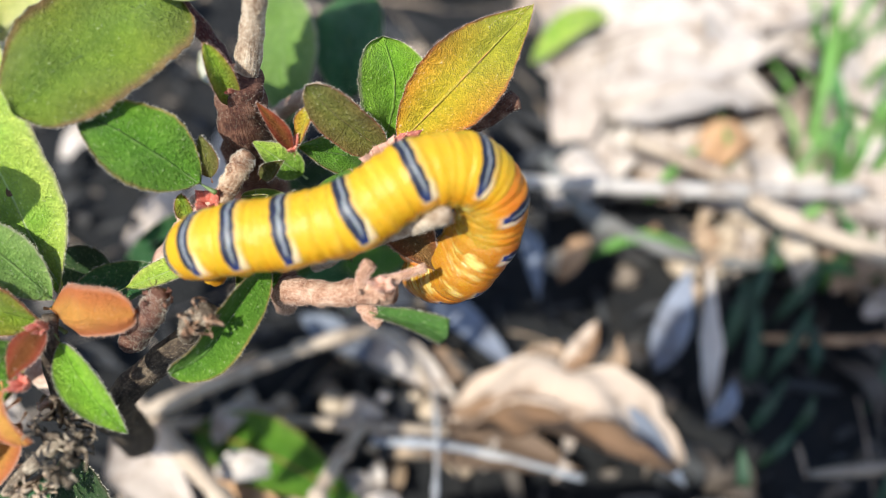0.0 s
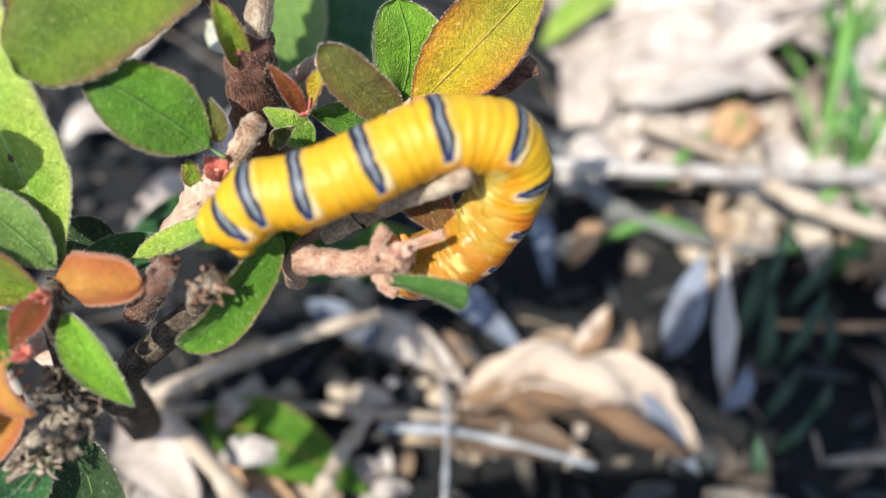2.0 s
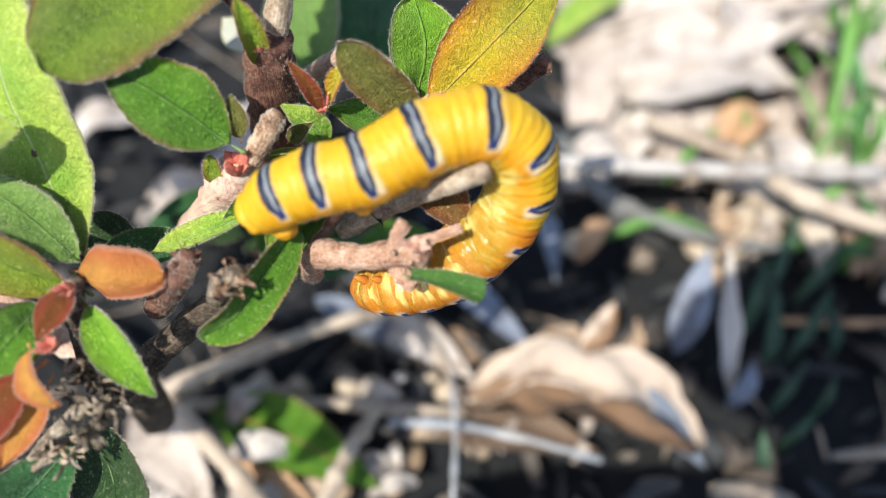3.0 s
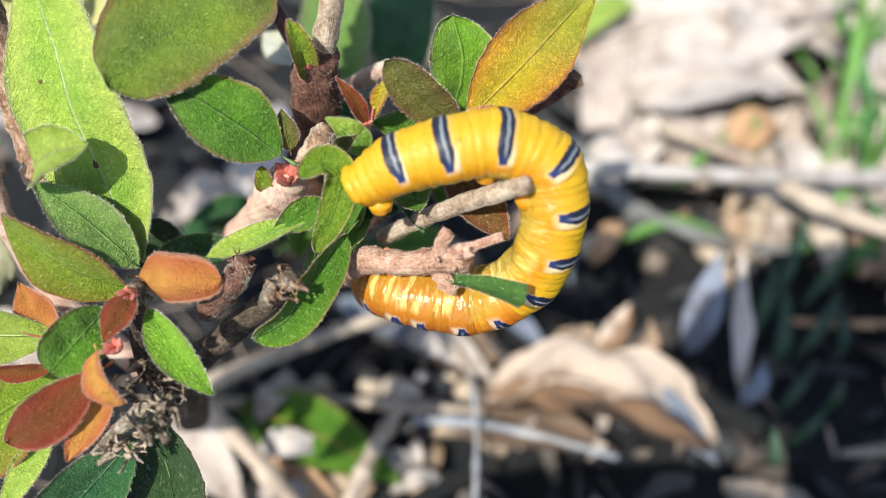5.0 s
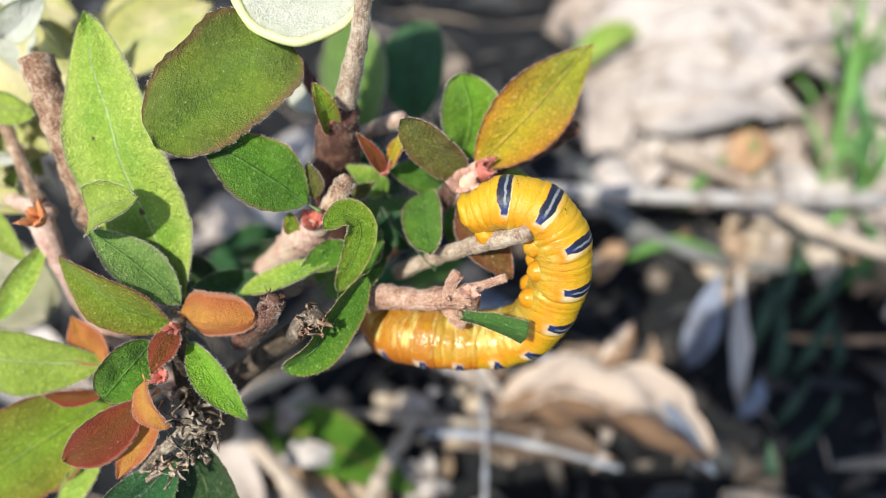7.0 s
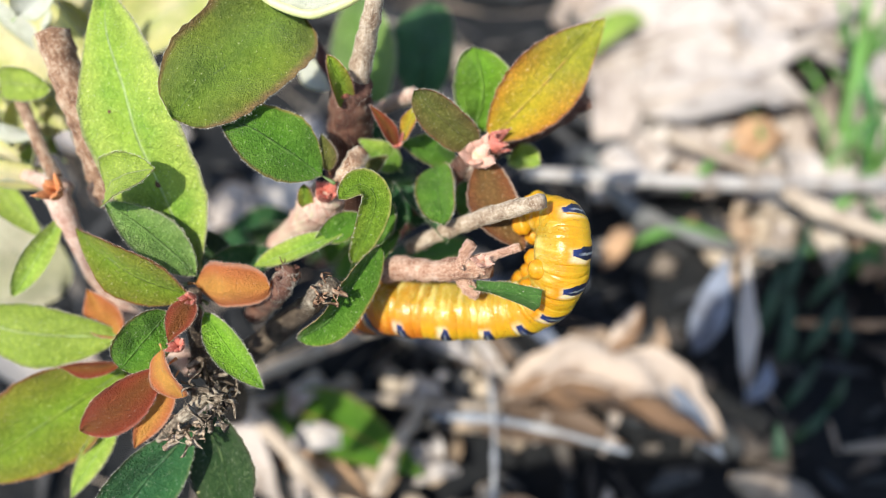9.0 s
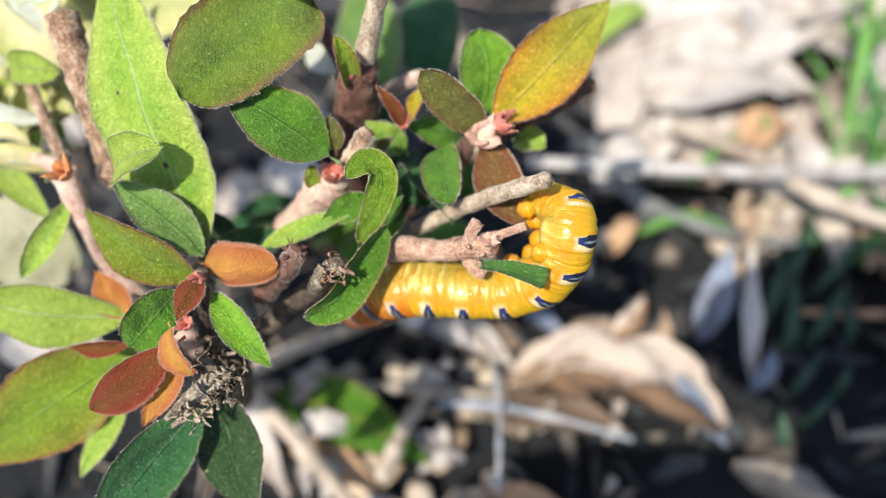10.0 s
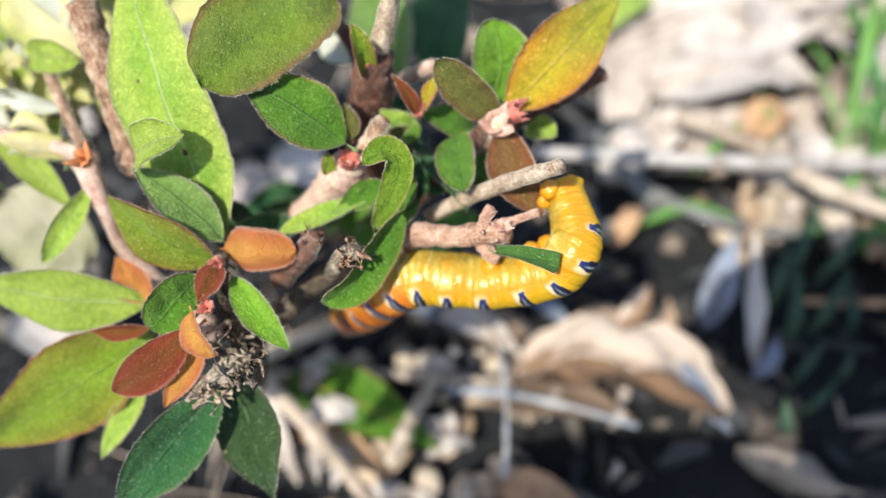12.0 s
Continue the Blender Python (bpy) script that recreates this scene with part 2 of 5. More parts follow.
def calyx_material():
    """Smooth swollen stem, pinkish white running into yellow-green streaks along it."""
    m = Nodes("calyx_pale")
    place = m.n("TexCoord").outputs["Object"]
    run = m.n("Mapping", None, Vector=m.n("UVMap").outputs[0], Scale=(0.12, 1.6, 1.0))
    streak = m.noise(1.3, 4.0, 0.6, run.outputs[0])
    blot = m.noise(330.0, 4.0, 0.6, place)
    fine = m.noise(2400.0, 3.0, 0.6, place)
    col = m.ramp(m.math("MULTIPLY_ADD", blot, 0.5, m.math("MULTIPLY", streak, 0.5)), (0.34, (0.38, 0.18, 0.12)), (0.46, (0.52, 0.33, 0.25)), (0.56, (0.56, 0.43, 0.32)), (0.68, (0.38, 0.40, 0.15)))
    return m.surface(col, 0.6, m.math("ADD", m.math("MULTIPLY", streak, 0.8), fine), 0.6, 0.0003)


BARK["calyx"] = calyx_material()
FUZZ = plain_material("plant_down", (0.80, 0.74, 0.60), 0.5, 0.1)
DOWN_RED = plain_material("plant_down_reddish", (0.76, 0.52, 0.40), 0.5, 0.1)
RIB_PALE = plain_material("leaf_midrib_pale", (0.46, 0.58, 0.22), 0.5, 0.1)
RIB = plain_material("leaf_midrib", (0.12, 0.18, 0.05), 0.5, 0.2)
RIM_GREEN = plain_material("petal_rim", (0.62, 0.64, 0.28), 0.5, 0.15)
RIB_WARM = plain_material("leaf_midrib_orange", (0.50, 0.22, 0.07), 0.6, 0.2)
BUD = plain_material("bud_scale_red", (0.46, 0.13, 0.09), 0.6, 0.45, 700.0)
AMBER_SCALE = plain_material("bud_scale_orange", (0.52, 0.20, 0.07), 0.6, 0.5, 900.0)
CALYX = plain_material("bud_scale_pink", (0.54, 0.31, 0.23), 0.65, 0.4, 700.0)
SPOT = plain_material("leaf_scab", (0.12, 0.05, 0.02), 0.7, 0.5, 900.0)
DEAD_LEAF = random_material("dead_leaf_tan", (0.0, (0.36, 0.25, 0.16)), (0.35, (0.46, 0.34, 0.23)), (0.7, (0.30, 0.18, 0.10)), (1.0, (0.48, 0.40, 0.31)))
BLEACHED = random_material("dead_leaf_bleached", (0.0, (0.44, 0.37, 0.31)), (0.5, (0.52, 0.46, 0.41)), (1.0, (0.38, 0.30, 0.24)))
# greyish dead leaf, the blue and dark of skylit shade put into its colour
SHADED_GREY_LEAF = random_material("dead_leaf_grey_shaded", (0.0, (0.15, 0.17, 0.21)), (0.5, (0.20, 0.22, 0.27)), (1.0, (0.12, 0.14, 0.18)))
RUST_LEAF = random_material("dead_leaf_rust", (0.0, (0.40, 0.23, 0.12)), (1.0, (0.46, 0.28, 0.15)))
TWIG = random_material("dry_twig", (0.0, (0.38, 0.28, 0.20)), (0.5, (0.46, 0.37, 0.28)), (1.0, (0.26, 0.19, 0.14)))
GREY_TWIG = random_material("weathered_twig", (0.0, (0.30, 0.31, 0.33)), (1.0, (0.38, 0.37, 0.36)))
# dimmer copy of the weathered twig, shade put into its grey
SHADED_TWIG = random_material("shaded_grey_twig", (0.0, (0.14, 0.14, 0.13)), (1.0, (0.19, 0.18, 0.165)))
PALE_TWIG = random_material("bleached_twig", (0.0, (0.40, 0.35, 0.31)), (1.0, (0.44, 0.40, 0.36)))
PEBBLE = random_material("pebble", (0.0, (0.42, 0.32, 0.22)), (0.5, (0.50, 0.41, 0.31)), (1.0, (0.32, 0.24, 0.16)), rough=0.8)
GRASS = random_material("grass_blade", (0.0, (0.07, 0.19, 0.03)), (0.5, (0.12, 0.26, 0.04)), (1.0, (0.05, 0.15, 0.04)), rough=0.5)

# darker copy of the grass, shade put into its colour
SHADED_GRASS = random_material("grass_blade_shaded", (0.0, (0.016, 0.050, 0.022)), (0.5, (0.024, 0.066, 0.028)), (1.0, (0.012, 0.040, 0.022)), rough=0.6)


def soil_material():
    m = Nodes("dark_soil")
    place = m.n("TexCoord").outputs["Object"]
    a = m.noise(60.0, 6.0, 0.65, place)
    b = m.noise(420.0, 6.0, 0.65, place)
    col = m.ramp(a, (0.3, (0.016, 0.018, 0.021)), (0.6, (0.027, 0.027, 0.027)), (0.8, (0.048, 0.041, 0.034)))
    col = m.mix(m.math("MULTIPLY", m.span(b, 0.55, 0.78), 0.4), col, (0.07, 0.055, 0.04))
    return m.surface(col, 0.95, m.math("ADD", a, b), 0.9, 0.003, Specular_IOR_Level=0.1)


SOIL = soil_material()


def body_material(name, striped, front, head=False):
    """Caterpillar skin in a ring's own space: x runs to the head, z to the back."""
    m = Nodes(name)
    place = m.n("TexCoord").outputs["Object"]
    p = m.n("SeparateXYZ", None, Vector=place)
    x, y, z = (m.math("MULTIPLY", o, 1000.0) for o in p.outputs)
    shift = m.math("MULTIPLY", m.n("ObjectInfo").outputs["Random"], 3.0)
    spot = m.n("VectorMath", {"operation": "ADD"}, i0=place, i1=m.n("CombineXYZ", None, X=shift, Y=shift, Z=shift).outputs[0]).outputs[0]
    coarse = m.noise(330.0, 4.0, 0.6, spot)
    fine = m.noise(1700.0, 3.0, 0.6, spot)
    squeeze = m.n("Mapping", None, Vector=spot, Scale=(1.0, 0.22, 0.22))
    fold = m.noise(1100.0, 3.0, 0.6, squeeze.outputs[0])
    back = m.span(m.math("MULTIPLY_ADD", coarse, 2.4, z), -2.4, 3.4)
    # orange head end, darkened: a leaf's shadow on it is put into the colour
    if head:
        col = m.ramp(back, (0.0, (0.40, 0.175, 0.020)), (0.46, (0.40, 0.145, 0.012)), (1.0, (0.33, 0.085, 0.008)))
    elif front:
        col = m.ramp(back, (0.0, (0.38, 0.22, 0.028)), (0.46, (0.44, 0.225, 0.018)), (0.70, (0.52, 0.19, 0.008)), (1.0, (0.50, 0.14, 0.008)))
    else:
        col = m.ramp(back, (0.0, (0.44, 0.30, 0.045)), (0.30, (0.50, 0.265, 0.015)), (0.55, (0.58, 0.23, 0.008)), (1.0, (0.56, 0.315, 0.009)))
    col = m.mix(m.math("MULTIPLY", m.span(coarse, 0.48, 0.75), 0.30), col, (0.70, 0.24, 0.010))
    col = m.mix(m.math("MULTIPLY", m.span(fold, 0.54, 0.72), 0.22), col, (0.78, 0.50, 0.09))
    belly = m.span(m.math("MULTIPLY_ADD", coarse, 2.0, z), 0.6, -0.9)
    # pale belly skin; highlights along its folds are put into the streaks
    streak = m.noise(520.0, 2.0, 0.5, m.n("Mapping", None, Vector=spot, Scale=(1.6, 0.4, 0.4)).outputs[0])
    col = m.mix(m.math("MULTIPLY", m.math("MULTIPLY", m.span(streak, 0.50, 0.68), belly), 0.85), col, (0.66, 0.52, 0.16))
    col = m.mix(m.math("MULTIPLY", m.math("MULTIPLY", m.span(streak, 0.46, 0.32), belly), 0.6), col, (0.42, 0.22, 0.015))
    col = m.mix(m.span(fine, 0.715, 0.74), col, (0.07, 0.03, 0.012))
    if striped:
        wob = m.math("ADD", m.math("MULTIPLY_ADD", coarse, 1.0, -0.5), m.math("MULTIPLY_ADD", fine, 0.2, -0.1))
        xs = m.math("ADD", x, wob)
        low = m.math("ADD", z, m.math("MULTIPLY_ADD", coarse, 1.6, -0.8))
        reach = m.span(low, 0.15, 0.45)
        wide = m.span(low, 0.4, 2.2, 0.30, 0.66)
        band = m.math("MULTIPLY", m.span(m.math("SUBTRACT", m.math("ABSOLUTE", xs), wide), 0.0, 0.14, 1.0, 0.0), reach)
        gap = m.span(m.math("ABSOLUTE", m.math("ADD", xs, -0.10)), 0.06, 0.20, 0.75, 0.0)
        gap = m.math("MULTIPLY", gap, m.span(low, 0.8, 1.9))
        halo = m.math("MULTIPLY", m.span(m.math("ABSOLUTE", m.math("ADD", xs, -0.35)), 0.45, 1.1, 0.55, 0.0), m.math("MULTIPLY", m.span(low, -0.4, 0.6), m.span(low, 1.6, 3.0, 1.0, 0.25)))
        col = m.mix(halo, col, (0.78, 0.70, 0.52))
        col = m.mix(band, col, m.mix(m.span(low, 0.5, 2.0), (0.016, 0.030, 0.120), (0.010, 0.013, 0.030)))
        col = m.mix(m.math("MULTIPLY", gap, band), col, (0.30, 0.32, 0.33))
    height = m.math("ADD", m.math("MULTIPLY", coarse, 0.9), m.math("ADD", m.math("MULTIPLY", fine, 0.35), m.math("MULTIPLY", fold, 0.7)))
    rough = m.math("MULTIPLY_ADD", fine, 0.25, m.span(z, -1.5, 1.5, 0.14, 0.36))
    return m.surface(col, rough, height, 0.5, 0.0005, Subsurface_Weight=0.35, Subsurface_Radius=(1.0, 0.45, 0.08), Subsurface_Scale=0.0018, Specular_IOR_Level=0.38)


SKIN, SKIN_STRIPED = body_material("caterpillar_skin", False, False), body_material("caterpillar_skin_banded", True, False)
SKIN_FRONT, SKIN_FRONT_STRIPED = body_material("caterpillar_front_skin", False, True), body_material("caterpillar_front_skin_banded", True, True)
# head-end skin carries leaf shade in its dark orange
SKIN_HEAD, SKIN_HEAD_STRIPED = body_material("caterpillar_head_end_skin", False, True, True), body_material("caterpillar_head_end_skin_banded", True, True, True)
BRISTLE = plain_material("bristle_black", (0.02, 0.015, 0.012), 0.5, 0.1)
HEAD_SKIN = plain_material("caterpillar_head", (0.50, 0.16, 0.02), 0.4, 0.2)


# ---- building helpers ----
def mesh_of(name, verts, faces, material, uvs=None, smooth=True):
    me = bpy.data.meshes.new(name)
    me.from_pydata([tuple(v) for v in verts], [], faces)
    me.materials.append(material)
    if uvs is not None:
        layer = me.uv_layers.new(name="UVMap")
        for loop in me.loops:
            layer.data[loop.index].uv = uvs[loop.vertex_index]
    if smooth:
        me.polygons.foreach_set("use_smooth", [True] * len(me.polygons))
    me.update()
    return me


def part(name, me, parent, label=""):
    ob = new(name, me)
    ob.parent = parent
    return tagged(ob, label)


def spline(points, steps):
    """Catmull-Rom through rows of numbers."""
    p = [np.array(q, float) for q in points]
    p = [2 * p[0] - p[1]] + p + [2 * p[-1] - p[-2]]
    rows = []
    for i in range(1, len(p) - 2):
        for k in range(steps):
            s = k / steps
            a, b, c, d = p[i - 1], p[i], p[i + 1], p[i + 2]
            rows.append(0.5 * (2 * b + (c - a) * s + (2 * a - 5 * b + 4 * c - d) * s * s + (3 * b - a - 3 * c + d) * s ** 3))
    rows.append(p[-2])
    return rows


def tube(name, points, material, sides=10, steps=5, rough=0.10, seed=0, cap=0.35):
    """A stem in mm: rows of x, y, z, radius. Uneven, with closed, slightly domed ends."""
    rows = spline(points, steps)
    rng = random.Random(seed)
    verts, faces, uvs = [], [], []
    side = None
    n = len(rows)
    gone = 0.0
    for i, r in enumerate(rows):
        a, b = rows[max(0, i - 1)], rows[min(n - 1, i + 1)]
        way = Vector((b - a)[:3]).normalized()
        if side is None:
            side = way.orthogonal().normalized()
        side = (side - way * side.dot(way)).normalized()
        up = way.cross(side)
        swell = 1 + rough * 0.7 * math.sin(i * 1.9 + seed)
        gone += float(np.linalg.norm((r - rows[max(0, i - 1)])[:3]))
        for k in range(sides):
            ang = 2 * math.pi * k / sides
            rad = r[3] * swell * (1 + rng.uniform(-rough, rough))
            verts.append((Vector(r[:3]) + (side * math.cos(ang) + up * math.sin(ang)) * rad) * MM)
            uvs.append((gone + seed * 3.7, min(k, sides - k) * 2 * math.pi / sides * r[3] + seed))
    for i in range(n - 1):
        for k in range(sides):
            j = (k + 1) % sides
            faces.append((i * sides + k, i * sides + j, (i + 1) * sides + j, (i + 1) * sides + k))
    for end, ring in ((0, 0), (1, n - 1)):
        way = Vector((rows[1] - rows[0] if end == 0 else rows[-1] - rows[-2])[:3]).normalized() * (-1 if end == 0 else 1)
        verts.append((Vector(rows[ring][:3]) + way * rows[ring][3] * cap) * MM)
        uvs.append(uvs[ring * sides])
        c = len(verts) - 1
        for k in range(sides):
            j = (k + 1) % sides
            faces.append((c, ring * sides + j, ring * sides + k) if end == 0 else (c, ring * sides + k, ring * sides + j))
    return mesh_of(name, verts, faces, material, uvs)


def fuzz_mesh(name, roots, material, length, seed):
    """Fine down: a three-sided spike on each root (place, outward way), in mm."""
    rng = random.Random(seed)
    verts, faces = [], []
    for place, way in roots:
        lean = Vector((rng.uniform(-1, 1), rng.uniform(-1, 1), rng.uniform(-1, 1))) * 0.55
        d = (way + lean).normalized()
        l = length * rng.uniform(0.5, 1.3)
        s = d.orthogonal().normalized()
        t = d.cross(s)
        w = 0.016
        k = len(verts)
        verts += [(place + s * w) * MM, (place - s * w * 0.5 + t * w * 0.87) * MM, (place - s * w * 0.5 - t * w * 0.87) * MM, (place + d * l) * MM]
        faces += [(k, k + 1, k + 3), (k + 1, k + 2, k + 3), (k + 2, k, k + 3)]
    return mesh_of(name, verts, faces, material, smooth=False)


# ---- ground ----
def ground_height(x, y):
    v = Vector((x * 22, y * 22, 0.3))
    near = max(0.0, 1 - math.hypot(x, y - 0.08) / 0.9)
    return (noise.fractal(v, 1.0, 2.0, 4) * 0.004 + noise.noise(v * 7) * 0.0018) * near - 0.001


def build_ground():
    steps = [0.004 * i for i in range(46)] + [0.2 * 1.35 ** i for i in range(24)]
    axis = sorted({-s for s in steps} | set(steps))
    xs = [a + 0.02 for a in axis]
    ys = [a + 0.09 for a in axis]
    verts = [(x, y, ground_height(x, y)) for y in ys for x in xs]
    n = len(xs)
    faces = [(j * n + i, j * n + i + 1, (j + 1) * n + i + 1, (j + 1) * n + i) for j in range(len(ys) - 1) for i in range(n - 1)]
    tagged(new("ground", mesh_of("ground", verts, faces, SOIL)), "dark crumbly soil under dry leaf litter", "ground", kind="structure")


build_ground()


# ---- shrub ----
shrub = tagged(new("shrub"), "low downy shrub with pruned twigs, green and orange leaves", "shrub")
count = {"leaf": 0, "stem": 0}


def outline(shape, u):
    if shape == "long":
        return math.sin(math.pi * u ** 0.92) ** 0.80
    if shape == "blunt":
        return max(0.0, (1 - abs(2 * u - 1) ** 2.5)) ** 0.58
    if shape == "egg":
        return max(0.0, (1 - abs(2 * u - 1) ** 3.0)) ** 0.5 * (1.10 - 0.28 * u)
    if shape == "cut":
        return 0.45 + 0.55 * u
    if shape == "cup":
        return max(0.0, (1 - (2 * u - 1) ** 4)) ** 0.55
    if shape == "curl":
        return math.sin(math.pi * u ** 1.15) ** 0.6
    return math.sin(math.pi * u ** 0.78) ** 0.95


def leaf(base, tip, width, mat, label, roll=0, bend=0.06, fold=0.1, shape="ovate", sway=0.0, twist=0, spots=(), via=()):
    """via: further points in mm through which a bent leaf's midrib runs."""
    count["leaf"] += 1
    seed = count["leaf"]
    rng = random.Random(seed * 7)
    base, tip = Vector(base), Vector(tip)
    axis = tip - base
    long = axis.length
    way = axis / long
    up = (FACING - way * FACING.dot(way)).normalized()
    up = Matrix.Rotation(radians(roll), 3, way) @ up
    side = way.cross(up)
    nu, nv = 22, 10
    thick = 0.16
    wave = rng.uniform(0.4, 0.9)
    phase = rng.uniform(0, 6)
    sway = (sway + rng.uniform(-0.03, 0.03)) * long
    spine = spline([base, *via, tip], 24) if via else ()
    tops, uvs = [], []
    for i in range(nu + 1):
        u = i / nu
        mid = base + way * (u * long)
        if via:
            k = u * (len(spine) - 1)
            lo = min(len(spine) - 2, int(k))
            mid = Vector(spine[lo]).lerp(Vector(spine[lo + 1]), k - lo)
            go = Vector(spine[lo + 1] - spine[lo]).normalized()
            up = Matrix.Rotation(radians(roll), 3, go) @ (FACING - go * FACING.dot(go)).normalized()
            side = go.cross(up)
        half = max(0.02, outline(shape, u) * width / 2)
        lift = bend * long * 4 * u * (1 - u)
        back = 0.0
        if shape == "curl" and u > 0.62:
            s = (u - 0.62) / 0.38
            lift -= 0.30 * width * s * s * 2
            back = 0.25 * long * s * s
        spin = Matrix.Rotation(radians(twist * (u - 0.5)), 3, way)
        sd, un = spin @ side, spin @ up
        for j in range(nv + 1):
            v = 2 * j / nv - 1
            ripple = 0.035 * width * wave * math.sin(u * 13 + phase + v) * abs(v) ** 2
            vein = (0.0 if mat in ("red", "amber", "broad") else -0.012) * width * math.exp(-(v / 0.10) ** 2)
            q = mid - way * back + sd * (v * half) + side * (sway * math.sin(math.pi * u))
            dent = 0.11 * width * noise.noise(Vector((u * 4, v * 1.5, seed * 2.3)))
            q = q + un * (fold * abs(v) ** 1.3 * half * 2 + ripple + vein + dent) + up * lift
            jag = 1 + ((0.004 if mat in ("white", "sunlit") else 0.02) * math.sin(u * 60 + phase) if abs(v) == 1 else 0)
            tops.append(q + side * (jag - 1) * v * half)
            uvs.append((u, j / nv))
    m = nv + 1
    low = [q - up * thick for q in tops]
    verts = [q * MM for q in tops + low]
    k = len(tops)
    faces = []
    for i in range(nu):
        for j in range(nv):
            a, b, c, d = i * m + j, i * m + j + 1, (i + 1) * m + j + 1, (i + 1) * m + j
            faces.append((a, d, c, b))
            faces.append((k + a, k + b, k + c, k + d))
    border = [i * m for i in range(nu + 1)] + [nu * m + j for j in range(1, m)] + [i * m + nv for i in range(nu - 1, -1, -1)] + [j for j in range(nv - 1, 0, -1)]
    for a, b in zip(border, border[1:] + border[:1]):
        faces.append((a, b, k + b, k + a))
    ob = part("leaf", mesh_of("leaf", verts, faces, LEAF[mat], uvs + uvs), shrub, label)
    rib = [(*(tops[i * m + nv // 2] + up * (-0.10 if mat in ("broad", "amber", "red") else -0.06)), 0.085 * (1 - 0.8 * i / nu) * min(1.0, width / 9)) for i in range(0, nu, 3)]
    stalk = base - way * min(2.0, long * 0.12) - up * 0.3
    part("midrib", tube("midrib", [(*stalk, 0.35 * min(1.0, width / 9))] + rib, RIB_WARM if mat in ("red", "amber", "orange", "brown", "olive") else RIB_PALE if mat in ("fresh", "pale", "white") else RIB, 6, 4, 0.02, seed), ob)
    for su, sv, sr in spots:
        spot = tops[round(su * nu) * m + round((sv + 1) / 2 * nv)]
        part("leaf_spot", blot_mesh(spot, side, way, up, sr), ob, "round brown spot on the leaf")
    roots = []
    rim = [i * m for i in range(nu + 1)], [i * m + nv for i in range(nu + 1)]
    for edge, sgn in zip(rim, (-1, 1)):
        for a, b in zip(edge, edge[1:]):
            for _ in range(max(3, int((tops[b] - tops[a]).length * 10))):
                roots.append((tops[a].lerp(tops[b], rng.random()) - up * rng.uniform(0, thick), side * sgn + way * 0.25))
    for _ in range(int(width * long * (0.3 if mat in ("amber", "red", "broad", "brown") else 1.2))):
        i, j = rng.randrange(nu), rng.randrange(nv)
        a, b, c, d = (tops[q] for q in (i * m + j, i * m + j + 1, (i + 1) * m + j + 1, (i + 1) * m + j))
        s, e = rng.random(), rng.random()
        roots.append((a.lerp(b, s).lerp(d.lerp(c, s), e), up * 0.5 + way))
    part("down", fuzz_mesh("down", roots, DOWN_RED if mat in ("orange", "amber", "red", "brown", "redgreen") else FUZZ, 0.27, seed), ob, "fine pale hairs on face and rim")
    return ob


def blot_mesh(place, side, way, up, r):
    """A small raised scab with a paler middle ring."""
    verts, faces = [], []
    for ring, (k, h) in enumerate(((1.0, 0.02), (0.7, 0.10), (0.45, 0.05), (0.15, 0.12))):
        for q in range(12):
            a = 2 * math.pi * q / 12
            g = k * r * (1 + 0.12 * math.sin(a * 3 + r * 40))
            verts.append((place + side * math.cos(a) * g + way * math.sin(a) * g + up * h) * MM)
    for ring in range(3):
        for q in range(12):
            j = (q + 1) % 12
            faces.append((ring * 12 + q, ring * 12 + j, ring * 12 + 12 + j, ring * 12 + 12 + q))
    faces.append(tuple(36 + q for q in range(12)))
    return mesh_of("leaf_spot", verts, faces, SPOT)


def stem(name, points, mat, label):
    count["stem"] += 1
    seed = count["stem"]
    sides = 12
    me = tube(name, points, BARK[mat], sides, 6, 0.09, seed)
    ob = part(name, me, shrub, label)
    rng = random.Random(seed)
    centre = spline(points, 6)
    roots = []
    for _ in range(int((30 if mat in ("dry", "dark", "calyx") else 150) * len(centre))):
        i, k = rng.randrange(len(centre) - 1), rng.randrange(sides)
        c0, c1 = me.vertices[i * sides + k].co / MM, me.vertices[i * sides + (k + 1) % sides].co / MM
        d0, d1 = me.vertices[(i + 1) * sides + k].co / MM, me.vertices[(i + 1) * sides + (k + 1) % sides].co / MM
        e, f = rng.random(), rng.random()
        place = c0.lerp(c1, e).lerp(d0.lerp(d1, e), f)
        ring = Vector(centre[i][:3]).lerp(Vector(centre[i + 1][:3]), f)
        roots.append((place, (place - ring).normalized()))
    part("down", fuzz_mesh("down", roots, DOWN_RED if mat in ("pink", "calyx") else FUZZ, 0.22 if mat in ("pink", "pale") else 0.15, seed), ob, "fine pale down on the bark")
    return ob


stem("stem", [(-24.6, 70.0, 40.0, 3.4), (-16.2, 66.9, 62.0, 4.0), (-13.0, 64.3, 80.0, 3.4), (-11.4, 63.3, 92.0, 2.9), (-10.3, 63.9, 97.0, 2.3)], "bark", "main stem")
stem("twig", [(-10.2, 64.1, 96.0, 1.4), (-8.8, 66.5, 101.0, 1.3), (-7.4, 68.1, 106.0, 1.1), (-6.4, 70.8, 112.0, 1.0)], "grey", "upright twig cut at its end")
stem("twig", [(-12.7, 67.1, 90.0, 1.0), (-16.1, 72.4, 92.0, 1.0), (-19.5, 74.9, 96.0, 1.1), (-22.8, 73.7, 104.0, 0.9)], "red", "thin dark red twig")
